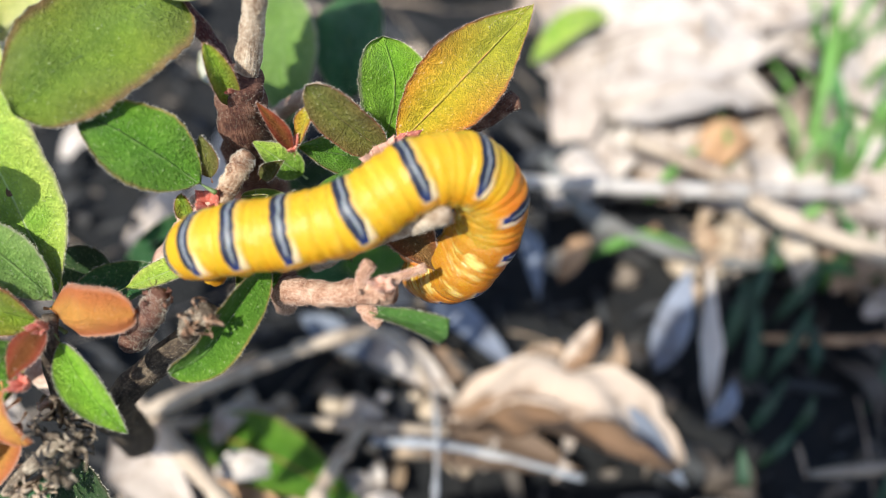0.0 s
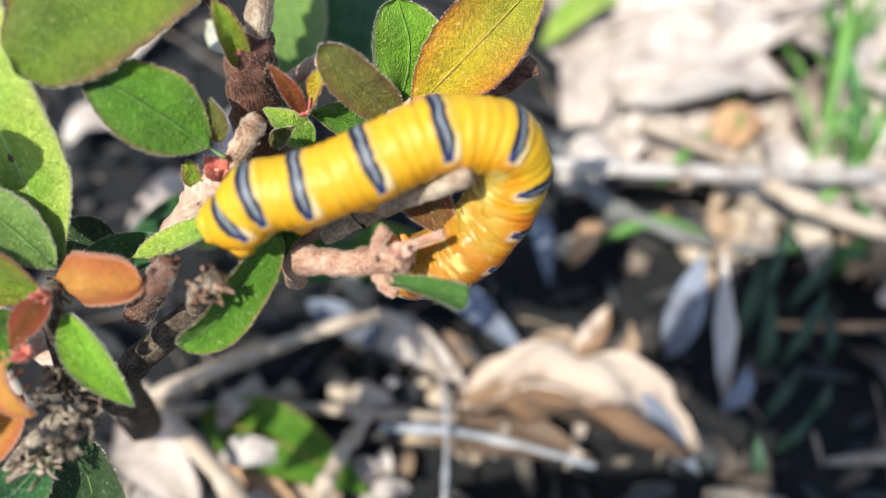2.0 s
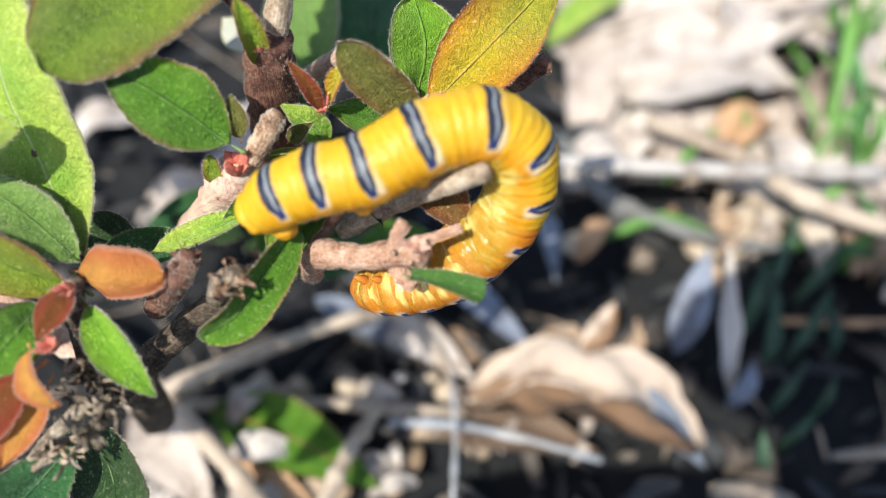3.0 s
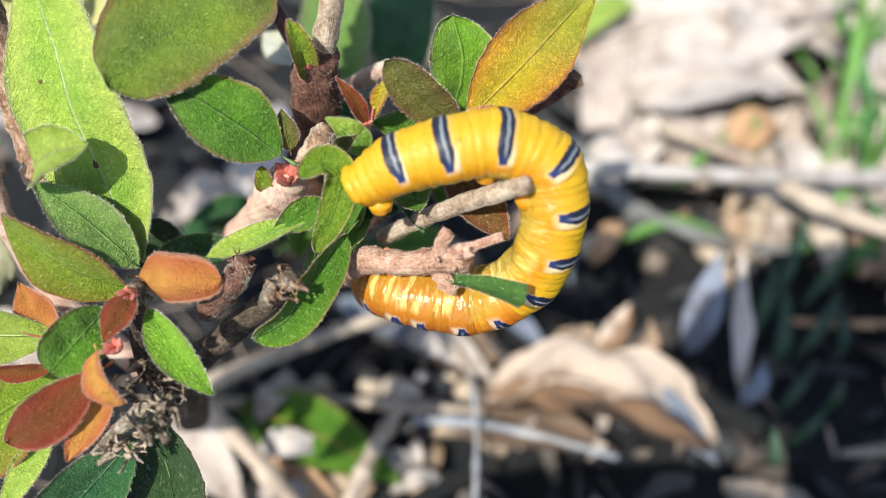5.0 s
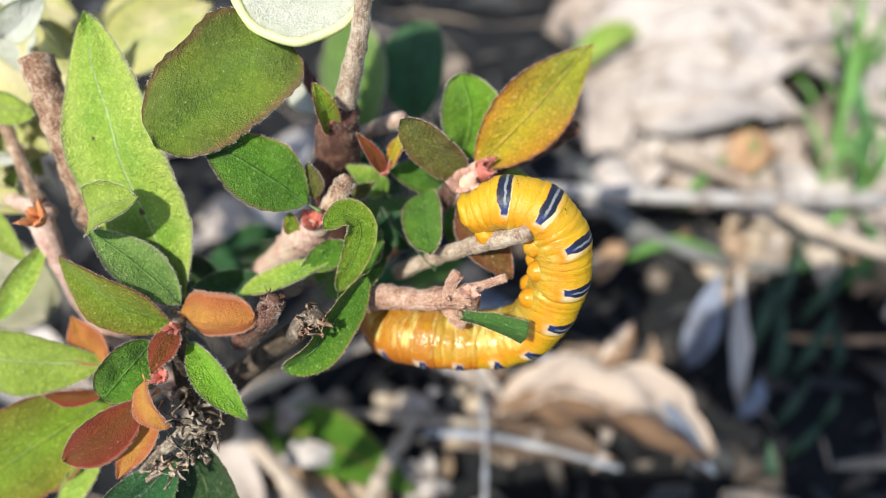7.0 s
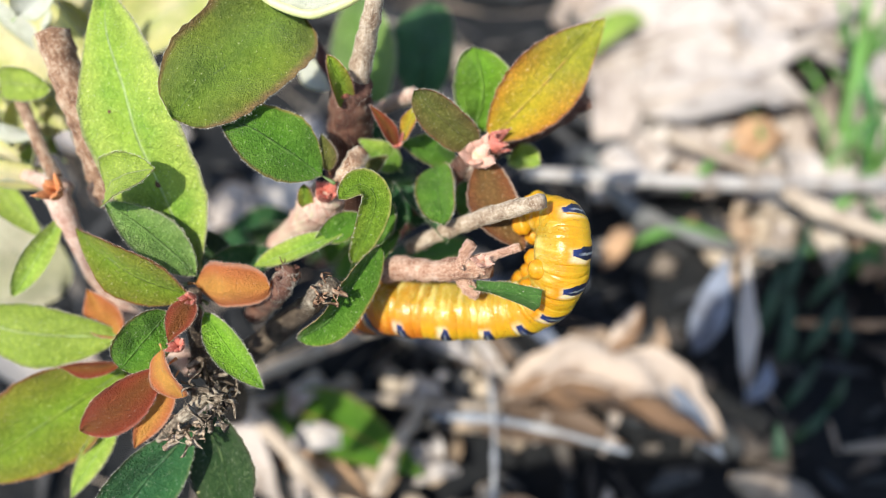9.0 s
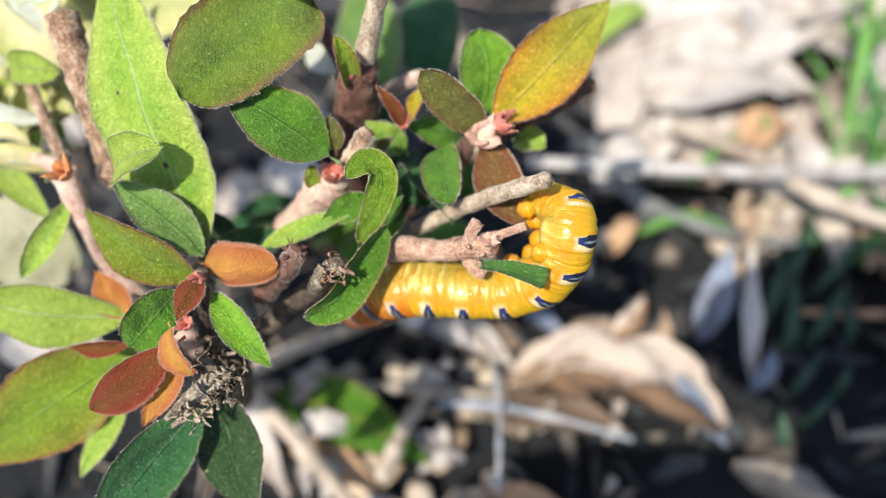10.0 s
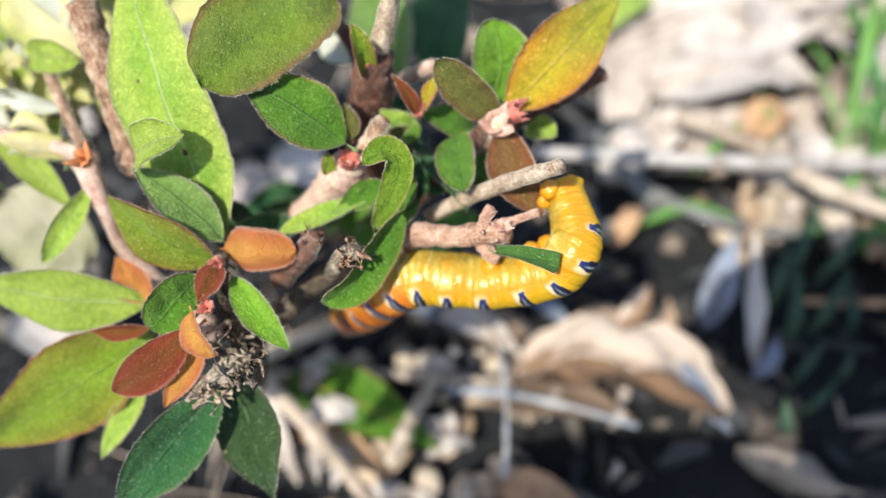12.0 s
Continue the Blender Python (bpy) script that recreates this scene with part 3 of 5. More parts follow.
stem("stub", [(-12.2, 52.0, 90.4, 0.9), (-10.6, 53.3, 92.6, 1.15), (-9.2, 54.6, 94.4, 1.15), (-8.5, 55.2, 95.1, 0.8)], "tan", "short broken furry twig with a grey end")
stem("stub", [(-3.2, 50.3, 80.0, 1.0), (2.5, 49.5, 87.0, 1.0), (7.4, 48.2, 93.0, 1.0), (12.3, 46.5, 99.0, 0.9)], "grey", "grey broken twig")
stem("twig", [(-7.4, 47.3, 74.0, 1.2), (-4.4, 44.0, 86.0, 1.5), (0.4, 42.9, 88.0, 1.3), (7.1, 42.4, 91.0, 1.5)], "pink", "downy pinkish twig")
stem("twig", [(5.8, 42.8, 91.0, 0.7), (8.2, 43.5, 92.0, 0.4), (10.5, 44.0, 93.0, 0.4)], "pink", "thin side twig")
stem("stub", [(3.9, 42.1, 90.0, 0.7), (4.2, 43.3, 92.0, 0.6), (5.0, 44.3, 93.0, 0.7)], "pink", "knobbly twig end")
stem("stub", [(3.9, 42.6, 88.0, 0.9), (4.9, 40.8, 88.0, 0.8), (6.0, 39.8, 88.0, 0.5)], "pink", "broken side twig")
stem("twig", [(0.6, 64.0, 72.0, 1.3), (7.2, 64.7, 82.0, 1.2), (13.6, 65.5, 87.0, 1.1), (19.8, 67.6, 91.0, 1.2)], "bark", "dark twig behind the leaf")
stem("twig", [(-43.0, 53.0, 84.7, 2.5), (-43.4, 56.3, 89.5, 2.4), (-44.5, 59.6, 93.6, 2.2), (-46.7, 64.0, 97.0, 2.0), (-48.0, 67.7, 100.2, 2.05)], "tan", "brown downy twig cut off at its pale end")
stem("twig", [(-49.9, 54.5, 87.5, 0.9), (-51.7, 57.1, 88.5, 0.8), (-55.4, 62.7, 89.2, 0.8), (-58.2, 67.8, 90.8, 0.8)], "tan", "thin olive brown side twig")
stem("twig", [(-71.4, 61.2, 81.4, 1.2), (-59.5, 57.8, 83.6, 1.1), (-49.6, 54.4, 85.0, 1.2)], "pale", "pale bare twig in full sun")
stem("twig", [(-49.5, 52.5, 87.0, 1.7), (-46.9, 47.7, 84.0, 1.2), (-45.5, 44.0, 74.0, 1.3), (-34.6, 36.5, 66.0, 1.6)], "pale", "node below the twig")
stem("twig", [(-11.6, 72.4, 80.0, 1.0), (-6.6, 69.5, 87.0, 1.0), (-3.4, 67.6, 91.0, 1.0)], "pale", "pale bare twig")
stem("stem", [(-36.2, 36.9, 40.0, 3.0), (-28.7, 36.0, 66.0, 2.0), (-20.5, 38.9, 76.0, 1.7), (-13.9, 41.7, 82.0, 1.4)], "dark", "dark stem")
stem("stub", [(-14.8, 39.1, 84.0, 1.0), (-12.6, 38.7, 89.0, 1.3), (-10.5, 39.0, 91.0, 1.1)], "dry", "dry hollow bud")
stem("stub", [(-22.6, 39.6, 80.0, 1.5), (-18.3, 39.6, 87.0, 1.45), (-16.9, 40.6, 89.0, 1.3), (-16.2, 41.4, 90.0, 0.9)], "bark", "brown broken twig end")
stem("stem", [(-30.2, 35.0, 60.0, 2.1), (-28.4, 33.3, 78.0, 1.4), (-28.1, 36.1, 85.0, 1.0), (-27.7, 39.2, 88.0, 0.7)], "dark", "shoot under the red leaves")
stem("stem", [(-25.2, 50.6, 73.9, 1.3), (-19.7, 51.1, 80.7, 1.8), (-16.1, 51.4, 85.3, 2.4), (-14.0, 51.7, 88.3, 2.6), (-13.0, 51.9, 90.0, 1.9)], "calyx", "pale pinkish green swollen stem")
stem("stub", [(3.7, 57.7, 87.2, 1.0), (4.8, 56.8, 91.2, 1.3), (5.8, 57.0, 93.2, 1.1), (6.6, 57.3, 94.4, 0.6)], "calyx", "pale pink swollen calyx")
stem("stem", [(-12.5, 60.6, 60.0, 2.4), (-3.9, 57.6, 76.0, 1.8), (2.5, 57.1, 88.0, 1.4), (5.0, 57.2, 93.0, 1.5)], "bark", "stem between the leaves")
stem("stub", [(-32.6, 21.9, 78.5, 0.25), (-29.3, 24.1, 81.8, 0.6), (-25.9, 26.5, 84.0, 0.8), (-23.9, 28.6, 84.0, 0.4)], "dry", "greyish frayed strip of an old shoot")
stem("stem", [(-17.6, 79.8, 60.0, 2.3), (-12.4, 63.8, 64.0, 2.1), (-8.2, 49.4, 74.0, 1.8)], "bark", "buried branch")

leaf((-28.4, 42.6, 86.0), (-41.4, 71.8, 104.0), 13.2, "fresh", "long bright green downy leaf with a pale midrib", roll=-12, bend=.05, fold=.06, shape="long", sway=-.03, spots=((0.3,0.0,0.55),(0.59,-0.4,0.22)))
leaf((-16.9, 70.2, 103.0), (-29.7, 54.6, 101.0), 13.7, "broad", "broad olive green leaf with a reddish rim", roll=0, bend=.05, fold=.05, shape="egg")
leaf((-13.2, 52.1, 94.0), (-25.9, 57.2, 99.0), 8.4, "green", "green leaf with an orange downy rim", roll=15, bend=.10, fold=.10, shape="ovate")
leaf((6.7, 58.9, 93.0), (21.0, 75.5, 98.0), 9.0, "orange", "young orange and yellow-green leaf with a red rim", roll=8, bend=.05, fold=.12, shape="ovate")
leaf((5.0, 62.7, 89.0), (4.3, 70.7, 97.0), 8.4, "lime", "bright green rounded young leaf", roll=18, bend=.06, fold=.14, shape="blunt", sway=.06)
leaf((5.2, 58.0, 93.0), (-2.5, 60.6, 100.0), 4.9, "olive", "small olive leaf with a reddish rim", roll=-20, bend=.08, fold=.12, shape="blunt")
leaf((-3.9, 83.0, 72.0), (-3.7, 102.6, 75.0), 10.5, "deep", "dark green rounded leaf in shade", roll=0, bend=.06, fold=.08, shape="blunt")
leaf((-11.6, 77.4, 72.0), (-16.6, 103.6, 76.0), 11.3, "grey", "green leaf behind the main stem", roll=0, bend=.05, fold=.10, shape="long")
leaf((-4.7, 57.5, 93.0), (-7.9, 59.8, 98.0), 1.8, "red", "tiny reddish leaf", roll=10, bend=.12, fold=.2, shape="ovate")
leaf((-4.0, 58.4, 93.0), (-1.3, 60.8, 98.0), 2.0, "orange", "tiny orange-green leaf", roll=-20, bend=.12, fold=.25, shape="ovate")
leaf((2.3, 60.6, 87.0), (-4.8, 59.4, 91.0), 4.8, "green", "small green leaf with a pale midrib", roll=10, bend=.12, fold=.15, shape="ovate")
leaf((-5.2, 59.7, 85.0), (-10.2, 60.7, 90.0), 3.9, "fresh", "small bright green leaf", roll=15, bend=.1, fold=.15, shape="ovate")
leaf((0.1, 57.6, 89.0), (1.5, 47.7, 91.0), 5.1, "green", "small green folded leaf", roll=15, bend=.05, fold=.22, shape="blunt")
leaf((-5.0, 57.3, 84.0), (2.1, 47.9, 86.0), 3.2, "deep", "narrow dark green folded leaf", roll=-30, bend=.08, fold=.3, shape="ovate")
leaf((-5.5, 50.6, 82.0), (-5.4, 56.3, 87.0), 2.8, "deep", "small dark green leaf", roll=20, bend=.08, fold=.3, shape="ovate")
leaf((5.0, 56.1, 78.0), (4.3, 61.7, 80.0), 4.6, "green", "small pale green leaf in shade", roll=0, bend=.05, fold=.1, shape="blunt")
leaf((6.0, 57.4, 92.0), (11.5, 46.2, 88.0), 6.1, "brown", "brownish red leaf with a downy pale rim", roll=0, bend=.06, fold=.14, shape="long", sway=.08)
leaf((10.0, 63.1, 84.0), (13.9, 60.8, 86.0), 3.9, "fresh", "small pale green leaf tip", roll=-15, bend=.05, fold=.2, shape="blunt")
hooked = leaf((-9.5, 43.6, 87.8), (-10.2, 47.0, 97.0), 3.7, "hook", "bright lime leaf with a hooked tip and yellow rim", roll=15, bend=0.0, fold=.16, shape="blunt", via=((-7.3, 46.1, 92.4), (-6.5, 48.2, 95.6), (-8.0, 48.9, 97.2)))
leaf((-8.7, 49.3, 90.0), (-14.5, 46.2, 88.0), 3.4, "green", "small green leaf with a pale rim", roll=-10, bend=.06, fold=.2, shape="ovate")
leaf((-22.4, 44.0, 85.0), (-10.2, 47.5, 89.0), 3.0, "fresh", "narrow pale green folded leaf", roll=-20, bend=.06, fold=.2, shape="long")
leaf((-5.9, 45.1, 90.0), (-15.2, 34.4, 85.5), 4.6, "green", "green curved leaf lit along its lower end", roll=-38, bend=0.0, fold=.34, shape="blunt", via=((-8.9, 40.2, 88.6), (-11.4, 36.4, 87.2)))
leaf((-5.2, 51.0, 83.0), (-6.1, 44.2, 86.0), 3.0, "green", "small green leaf", roll=20, bend=.1, fold=.2, shape="ovate")
leaf((-28.0, 40.0, 87.6), (-18.2, 39.0, 90.0), 5.6, "amber", "orange young leaf with a downy rim", roll=14, bend=.16, fold=-.26, shape="egg")
leaf((-28.3, 38.6, 87.0), (-42.7, 45.1, 91.0), 6.9, "redgreen", "olive leaf with a red rim", roll=-25, bend=.14, fold=.10, shape="ovate")
leaf((-28.0, 41.0, 88.0), (-39.4, 48.1, 93.0), 5.6, "grey", "downy grey-green leaf half in shade", roll=18, bend=.08, fold=.12, shape="ovate")
leaf((-39.4, 35.6, 80.0), (-65.0, 38.9, 77.0), 8.2, "pale", "pale green leaf with a fine midrib", roll=-8, bend=.07, fold=.10, shape="ovate")
leaf((-30.3, 36.1, 88.0), (-35.1, 29.6, 86.0), 5.9, "green", "small green rounded leaf", roll=-25, bend=.10, fold=.16, shape="blunt")
leaf((-27.4, 37.5, 89.0), (-28.9, 32.0, 89.0), 3.3, "red", "small red-brown leaf", roll=0, bend=.12, fold=.05, shape="ovate")
leaf((-26.4, 36.7, 87.0), (-18.6, 28.6, 84.0), 3.8, "lime", "bright green folded leaf", roll=-10, bend=.12, fold=.30, shape="long")
leaf((-37.8, 31.7, 81.0), (-46.0, 31.3, 80.0), 2.2, "red", "narrow orange-red leaf", roll=-20, bend=.05, fold=.25, shape="ovate")
leaf((-29.5, 29.7, 87.0), (-40.7, 23.6, 80.0), 5.4, "red", "red-brown downy leaf with a paler middle", roll=-12, bend=.12, fold=.08, shape="long")
leaf((-30.0, 31.4, 88.0), (-26.8, 26.7, 86.0), 3.7, "amber", "small salmon-coloured leaf", roll=25, bend=.2, fold=.15, shape="blunt")
leaf((-29.0, 28.9, 85.0), (-33.8, 21.9, 80.0), 3.6, "amber", "yellow-orange leaf", roll=-15, bend=.05, fold=.15, shape="ovate")
leaf((-39.3, 32.6, 76.0), (-62.4, 18.4, 68.0), 12.4, "redgreen", "large olive green leaf with a red rim", roll=-5, bend=.06, fold=.08, shape="ovate")
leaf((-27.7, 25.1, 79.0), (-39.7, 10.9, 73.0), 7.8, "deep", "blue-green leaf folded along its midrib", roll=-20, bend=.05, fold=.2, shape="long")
leaf((-27.2, 27.6, 77.0), (-20.9, 13.1, 71.0), 9.9, "dark", "green leaf, deep shade put into its dark colour", roll=15, bend=.05, fold=.08, shape="ovate")
leaf((-40.1, 26.2, 73.0), (-45.5, 17.2, 69.0), 3.5, "fresh", "narrow light green leaf", roll=0, bend=.05, fold=.15, shape="ovate")
leaf((-38.6, 48.6, 93.0), (-31.4, 49.2, 98.5), 5.6, "pale", "light green curled leaf", roll=-15, bend=.22, fold=.20, shape="blunt")
leaf((-52.4, 48.4, 82.0), (-70.2, 62.2, 80.0), 4.5, "pale", "narrow pale leaf", roll=10, bend=.05, fold=.2, shape="long")
leaf((-48.1, 49.6, 86.0), (-55.1, 40.5, 80.0), 3.3, "fresh", "narrow bright green bent leaf", roll=-20, bend=.15, fold=.2, shape="long")
leaf((-39.1, 35.6, 80.0), (-44.3, 41.1, 82.0), 4.7, "amber", "yellow-orange leaf behind others", roll=0, bend=.05, fold=.12, shape="ovate")
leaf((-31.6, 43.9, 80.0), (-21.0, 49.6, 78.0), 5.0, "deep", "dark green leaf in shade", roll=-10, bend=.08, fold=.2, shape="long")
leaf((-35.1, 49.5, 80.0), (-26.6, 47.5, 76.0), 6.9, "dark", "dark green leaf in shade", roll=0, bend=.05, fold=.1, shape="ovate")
leaf((5.7, 40.4, 89.4), (12.9, 37.6, 91.6), 2.6, "cut", "small green folded leaf cut off square", roll=-20, bend=.03, fold=.45, shape="cut")
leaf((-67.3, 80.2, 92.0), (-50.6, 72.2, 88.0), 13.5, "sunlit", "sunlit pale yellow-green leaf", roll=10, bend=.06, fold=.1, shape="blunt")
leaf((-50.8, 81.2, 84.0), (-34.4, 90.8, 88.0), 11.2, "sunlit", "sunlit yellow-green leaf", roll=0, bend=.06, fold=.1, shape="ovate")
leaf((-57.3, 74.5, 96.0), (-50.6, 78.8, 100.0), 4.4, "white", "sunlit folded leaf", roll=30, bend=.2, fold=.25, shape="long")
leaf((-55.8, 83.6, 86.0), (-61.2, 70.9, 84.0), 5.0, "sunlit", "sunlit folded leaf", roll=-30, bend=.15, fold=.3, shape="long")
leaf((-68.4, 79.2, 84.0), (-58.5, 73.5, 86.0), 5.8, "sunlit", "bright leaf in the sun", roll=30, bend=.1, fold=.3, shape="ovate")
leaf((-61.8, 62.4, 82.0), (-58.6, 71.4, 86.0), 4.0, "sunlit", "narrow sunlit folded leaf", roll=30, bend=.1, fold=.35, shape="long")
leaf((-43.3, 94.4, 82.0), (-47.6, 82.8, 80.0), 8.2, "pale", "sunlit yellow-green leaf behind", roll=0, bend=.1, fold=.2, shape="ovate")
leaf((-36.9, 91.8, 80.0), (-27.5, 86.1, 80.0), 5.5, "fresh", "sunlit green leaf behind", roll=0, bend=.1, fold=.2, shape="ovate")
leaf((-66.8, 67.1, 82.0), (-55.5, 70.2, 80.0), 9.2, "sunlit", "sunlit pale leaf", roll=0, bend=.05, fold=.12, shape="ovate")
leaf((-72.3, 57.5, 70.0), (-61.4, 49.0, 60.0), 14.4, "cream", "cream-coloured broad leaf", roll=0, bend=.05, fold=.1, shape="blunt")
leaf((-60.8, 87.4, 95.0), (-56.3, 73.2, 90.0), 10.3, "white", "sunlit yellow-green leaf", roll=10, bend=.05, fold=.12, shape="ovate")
leaf((-15.4, 50.6, 88.5), (-15.6, 51.6, 92.5), 1.9, "redgreen", "tiny reddish green bud leaf", roll=0, bend=.1, fold=.1, shape="blunt")
leaf((-12.7, 53.5, 93.0), (-13.6, 56.8, 96.0), 2.6, "olive", "small olive leaf beside the stem", roll=10, bend=.1, fold=.15, shape="ovate")
leaf((-11.6, 62.0, 95.0), (-12.6, 63.2, 102.5), 2.6, "redgreen", "small reddish green scale leaf hugging the node", roll=25, bend=.15, fold=.3, shape="blunt")
leaf((-16.5, 74.0, 84.0), (-22.1, 79.5, 84.0), 4.2, "white", "whitish dry leaf scrap behind the stem", roll=0, bend=.05, fold=.15, shape="ovate")
leaf((-6.7, 48.9, 84.0), (-5.2, 53.1, 87.0), 2.9, "green", "small dark green leaf between twigs", roll=-10, bend=.1, fold=.25, shape="ovate")
leaf((-9.1, 57.0, 88.0), (-6.0, 57.5, 91.0), 1.9, "olive", "small brownish green leaf", roll=10, bend=.1, fold=.15, shape="ovate")
leaf((-3.6, 54.7, 78.0), (-0.7, 60.7, 82.0), 4.7, "deep", "dark green leaf in shade", roll=0, bend=.1, fold=.1, shape="ovate")
leaf((-11.7, 69.0, 76.0), (-7.6, 73.1, 78.0), 5.2, "deep", "dark green leaf in shade", roll=0, bend=.1, fold=.1, shape="ovate")
# sun glare is put into the sunlit, white and pale colours here
leaf((-85.7, 97.7, 70.0), (-80.9, 82.2, 79.0), 2.8, "sunlit", "narrow folded leaf in full sun", roll=39, bend=0.06, fold=0.30, shape="ovate")
leaf((-76.4, 86.7, 78.0), (-64.7, 76.8, 82.0), 3.5, "sunlit", "narrow folded leaf in full sun", roll=-25, bend=0.11, fold=0.33, shape="ovate")
leaf((-78.5, 74.7, 72.0), (-84.3, 82.7, 75.0), 3.9, "white", "narrow folded leaf in full sun", roll=25, bend=0.24, fold=0.37, shape="long")
leaf((-67.1, 76.5, 72.0), (-57.9, 82.6, 77.0), 2.7, "fresh", "narrow folded leaf in full sun", roll=-4, bend=0.10, fold=0.25, shape="long")
leaf((-76.0, 76.0, 77.0), (-69.2, 79.3, 74.0), 3.3, "sunlit", "narrow folded leaf in full sun", roll=-35, bend=0.23, fold=0.33, shape="ovate")
leaf((-79.3, 84.8, 72.0), (-79.8, 92.6, 76.0), 3.9, "fresh", "narrow folded leaf in full sun", roll=17, bend=0.11, fold=0.32, shape="long")
leaf((-69.5, 59.5, 77.0), (-63.6, 49.1, 83.0), 3.3, "pale", "narrow folded leaf in full sun", roll=19, bend=0.24, fold=0.20, shape="ovate")
leaf((-77.0, 88.5, 77.0), (-93.3, 106.4, 73.0), 3.5, "fresh", "narrow folded leaf in full sun", roll=32, bend=0.11, fold=0.25, shape="long")
leaf((-76.1, 91.4, 80.0), (-68.6, 89.9, 79.0), 3.0, "pale", "narrow folded leaf in full sun", roll=-23, bend=0.23, fold=0.22, shape="long")
leaf((-82.6, 89.6, 75.0), (-85.6, 94.9, 79.0), 2.8, "sunlit", "narrow folded leaf in full sun", roll=-37, bend=0.22, fold=0.26, shape="ovate")
leaf((-77.5, 93.6, 70.0), (-65.1, 75.6, 77.0), 2.6, "sunlit", "narrow folded leaf in full sun", roll=31, bend=0.22, fold=0.30, shape="long")
leaf((-60.7, 68.0, 90.0), (-51.2, 65.0, 93.0), 4.5, "pale", "small sunlit green leaf", roll=20, bend=.1, fold=.12, shape="blunt")


def cup_petal(centre, rx, ry, deep):
    """A shallow cream cup facing the viewer, with a rolled yellow-green rim."""
    e1, e2 = Vector((1, 0, 0)), FACING.cross(Vector((1, 0, 0))).normalized()
    c = Vector(centre)
    rings, sides, tops, uvs, faces = 7, 40, [], [], []
    for i in range(rings):
        w = i / (rings - 1)
        for k in range(sides):
            a = 2 * math.pi * k / sides
            r = (1 - 0.94 * w) * (1 + 0.03 * math.sin(3 * a + 1) + 0.012 * math.sin(11 * a))
            ripple = 0.25 * math.sin(5 * a + w * 3) * w
            tops.append(c + e1 * math.cos(a) * rx * r + e2 * math.sin(a) * ry * r - FACING.normalized() * (deep * math.sin(w * math.pi / 2) + ripple))
            uvs.append((0.2 + 0.6 * k / sides, 0.5 + 0.44 * (1 - w)))
    n = len(tops)
    for i in range(rings - 1):
        for k in range(sides):
            j = (k + 1) % sides
            q = (i * sides + k, i * sides + j, (i + 1) * sides + j, (i + 1) * sides + k)
            faces += [q, tuple(n + v for v in reversed(q))]
    faces += [tuple((rings - 1) * sides + k for k in range(sides)), tuple(n + (rings - 1) * sides + k for k in reversed(range(sides)))]
    for k in range(sides):
        j = (k + 1) % sides
        faces.append((j, k, n + k, n + j))
    low = [q - FACING.normalized() * 0.3 for q in tops]
    ob = part("petal", mesh_of("petal", [q * MM for q in tops + low], faces, LEAF["white"], uvs + uvs), shrub, "cup-shaped cream petal with a yellow-green rim")
    rim = [(*tops[k % sides], 0.55) for k in range(0, sides + 1, 2)]
    part("rim", tube("rim", rim, RIM_GREEN, 8, 3, 0.05, 3), ob, "rolled pale yellow-green rim")
    return ob


cup_petal((-14.7, 75.4, 109.4), 8.8, 9.2, 1.6)
stem("stalk", [(-22.2, 78.0, 104.3, 0.7), (-21.4, 74.8, 103.7, 0.7), (-20.0, 71.9, 102.4, 0.8)], "calyx", "pale stalk of the cream petal")


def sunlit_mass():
    """Overlapping leaves of a branch behind the cut twig, full sun's glare put into their pale colours."""
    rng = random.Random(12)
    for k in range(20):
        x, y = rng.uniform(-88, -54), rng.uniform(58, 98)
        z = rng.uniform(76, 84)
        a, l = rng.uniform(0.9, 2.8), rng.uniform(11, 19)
        leaf((x, y, z), (x + math.cos(a) * l, y + math.sin(a) * l, z + rng.uniform(-3, 5)), l * rng.uniform(0.3, 0.5), rng.choice(("sunlit", "sunlit", "white", "pale")), "pale folded leaf, sun glare put into its colour", roll=rng.uniform(-35, 35), bend=rng.uniform(0.05, 0.2), fold=rng.uniform(0.1, 0.3), shape=rng.choice(("ovate", "long")))
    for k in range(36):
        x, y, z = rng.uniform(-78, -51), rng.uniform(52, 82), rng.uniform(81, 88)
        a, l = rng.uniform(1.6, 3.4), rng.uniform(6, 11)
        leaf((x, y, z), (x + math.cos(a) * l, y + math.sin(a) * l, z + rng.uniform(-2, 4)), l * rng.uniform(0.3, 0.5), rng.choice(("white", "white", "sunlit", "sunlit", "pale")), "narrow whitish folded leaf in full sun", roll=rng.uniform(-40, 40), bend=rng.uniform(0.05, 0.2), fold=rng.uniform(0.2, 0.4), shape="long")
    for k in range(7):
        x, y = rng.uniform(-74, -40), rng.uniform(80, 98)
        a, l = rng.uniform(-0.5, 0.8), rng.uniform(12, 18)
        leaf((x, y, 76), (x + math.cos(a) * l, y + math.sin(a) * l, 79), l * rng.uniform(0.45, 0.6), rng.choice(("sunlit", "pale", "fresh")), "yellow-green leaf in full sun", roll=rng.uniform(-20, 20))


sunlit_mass()


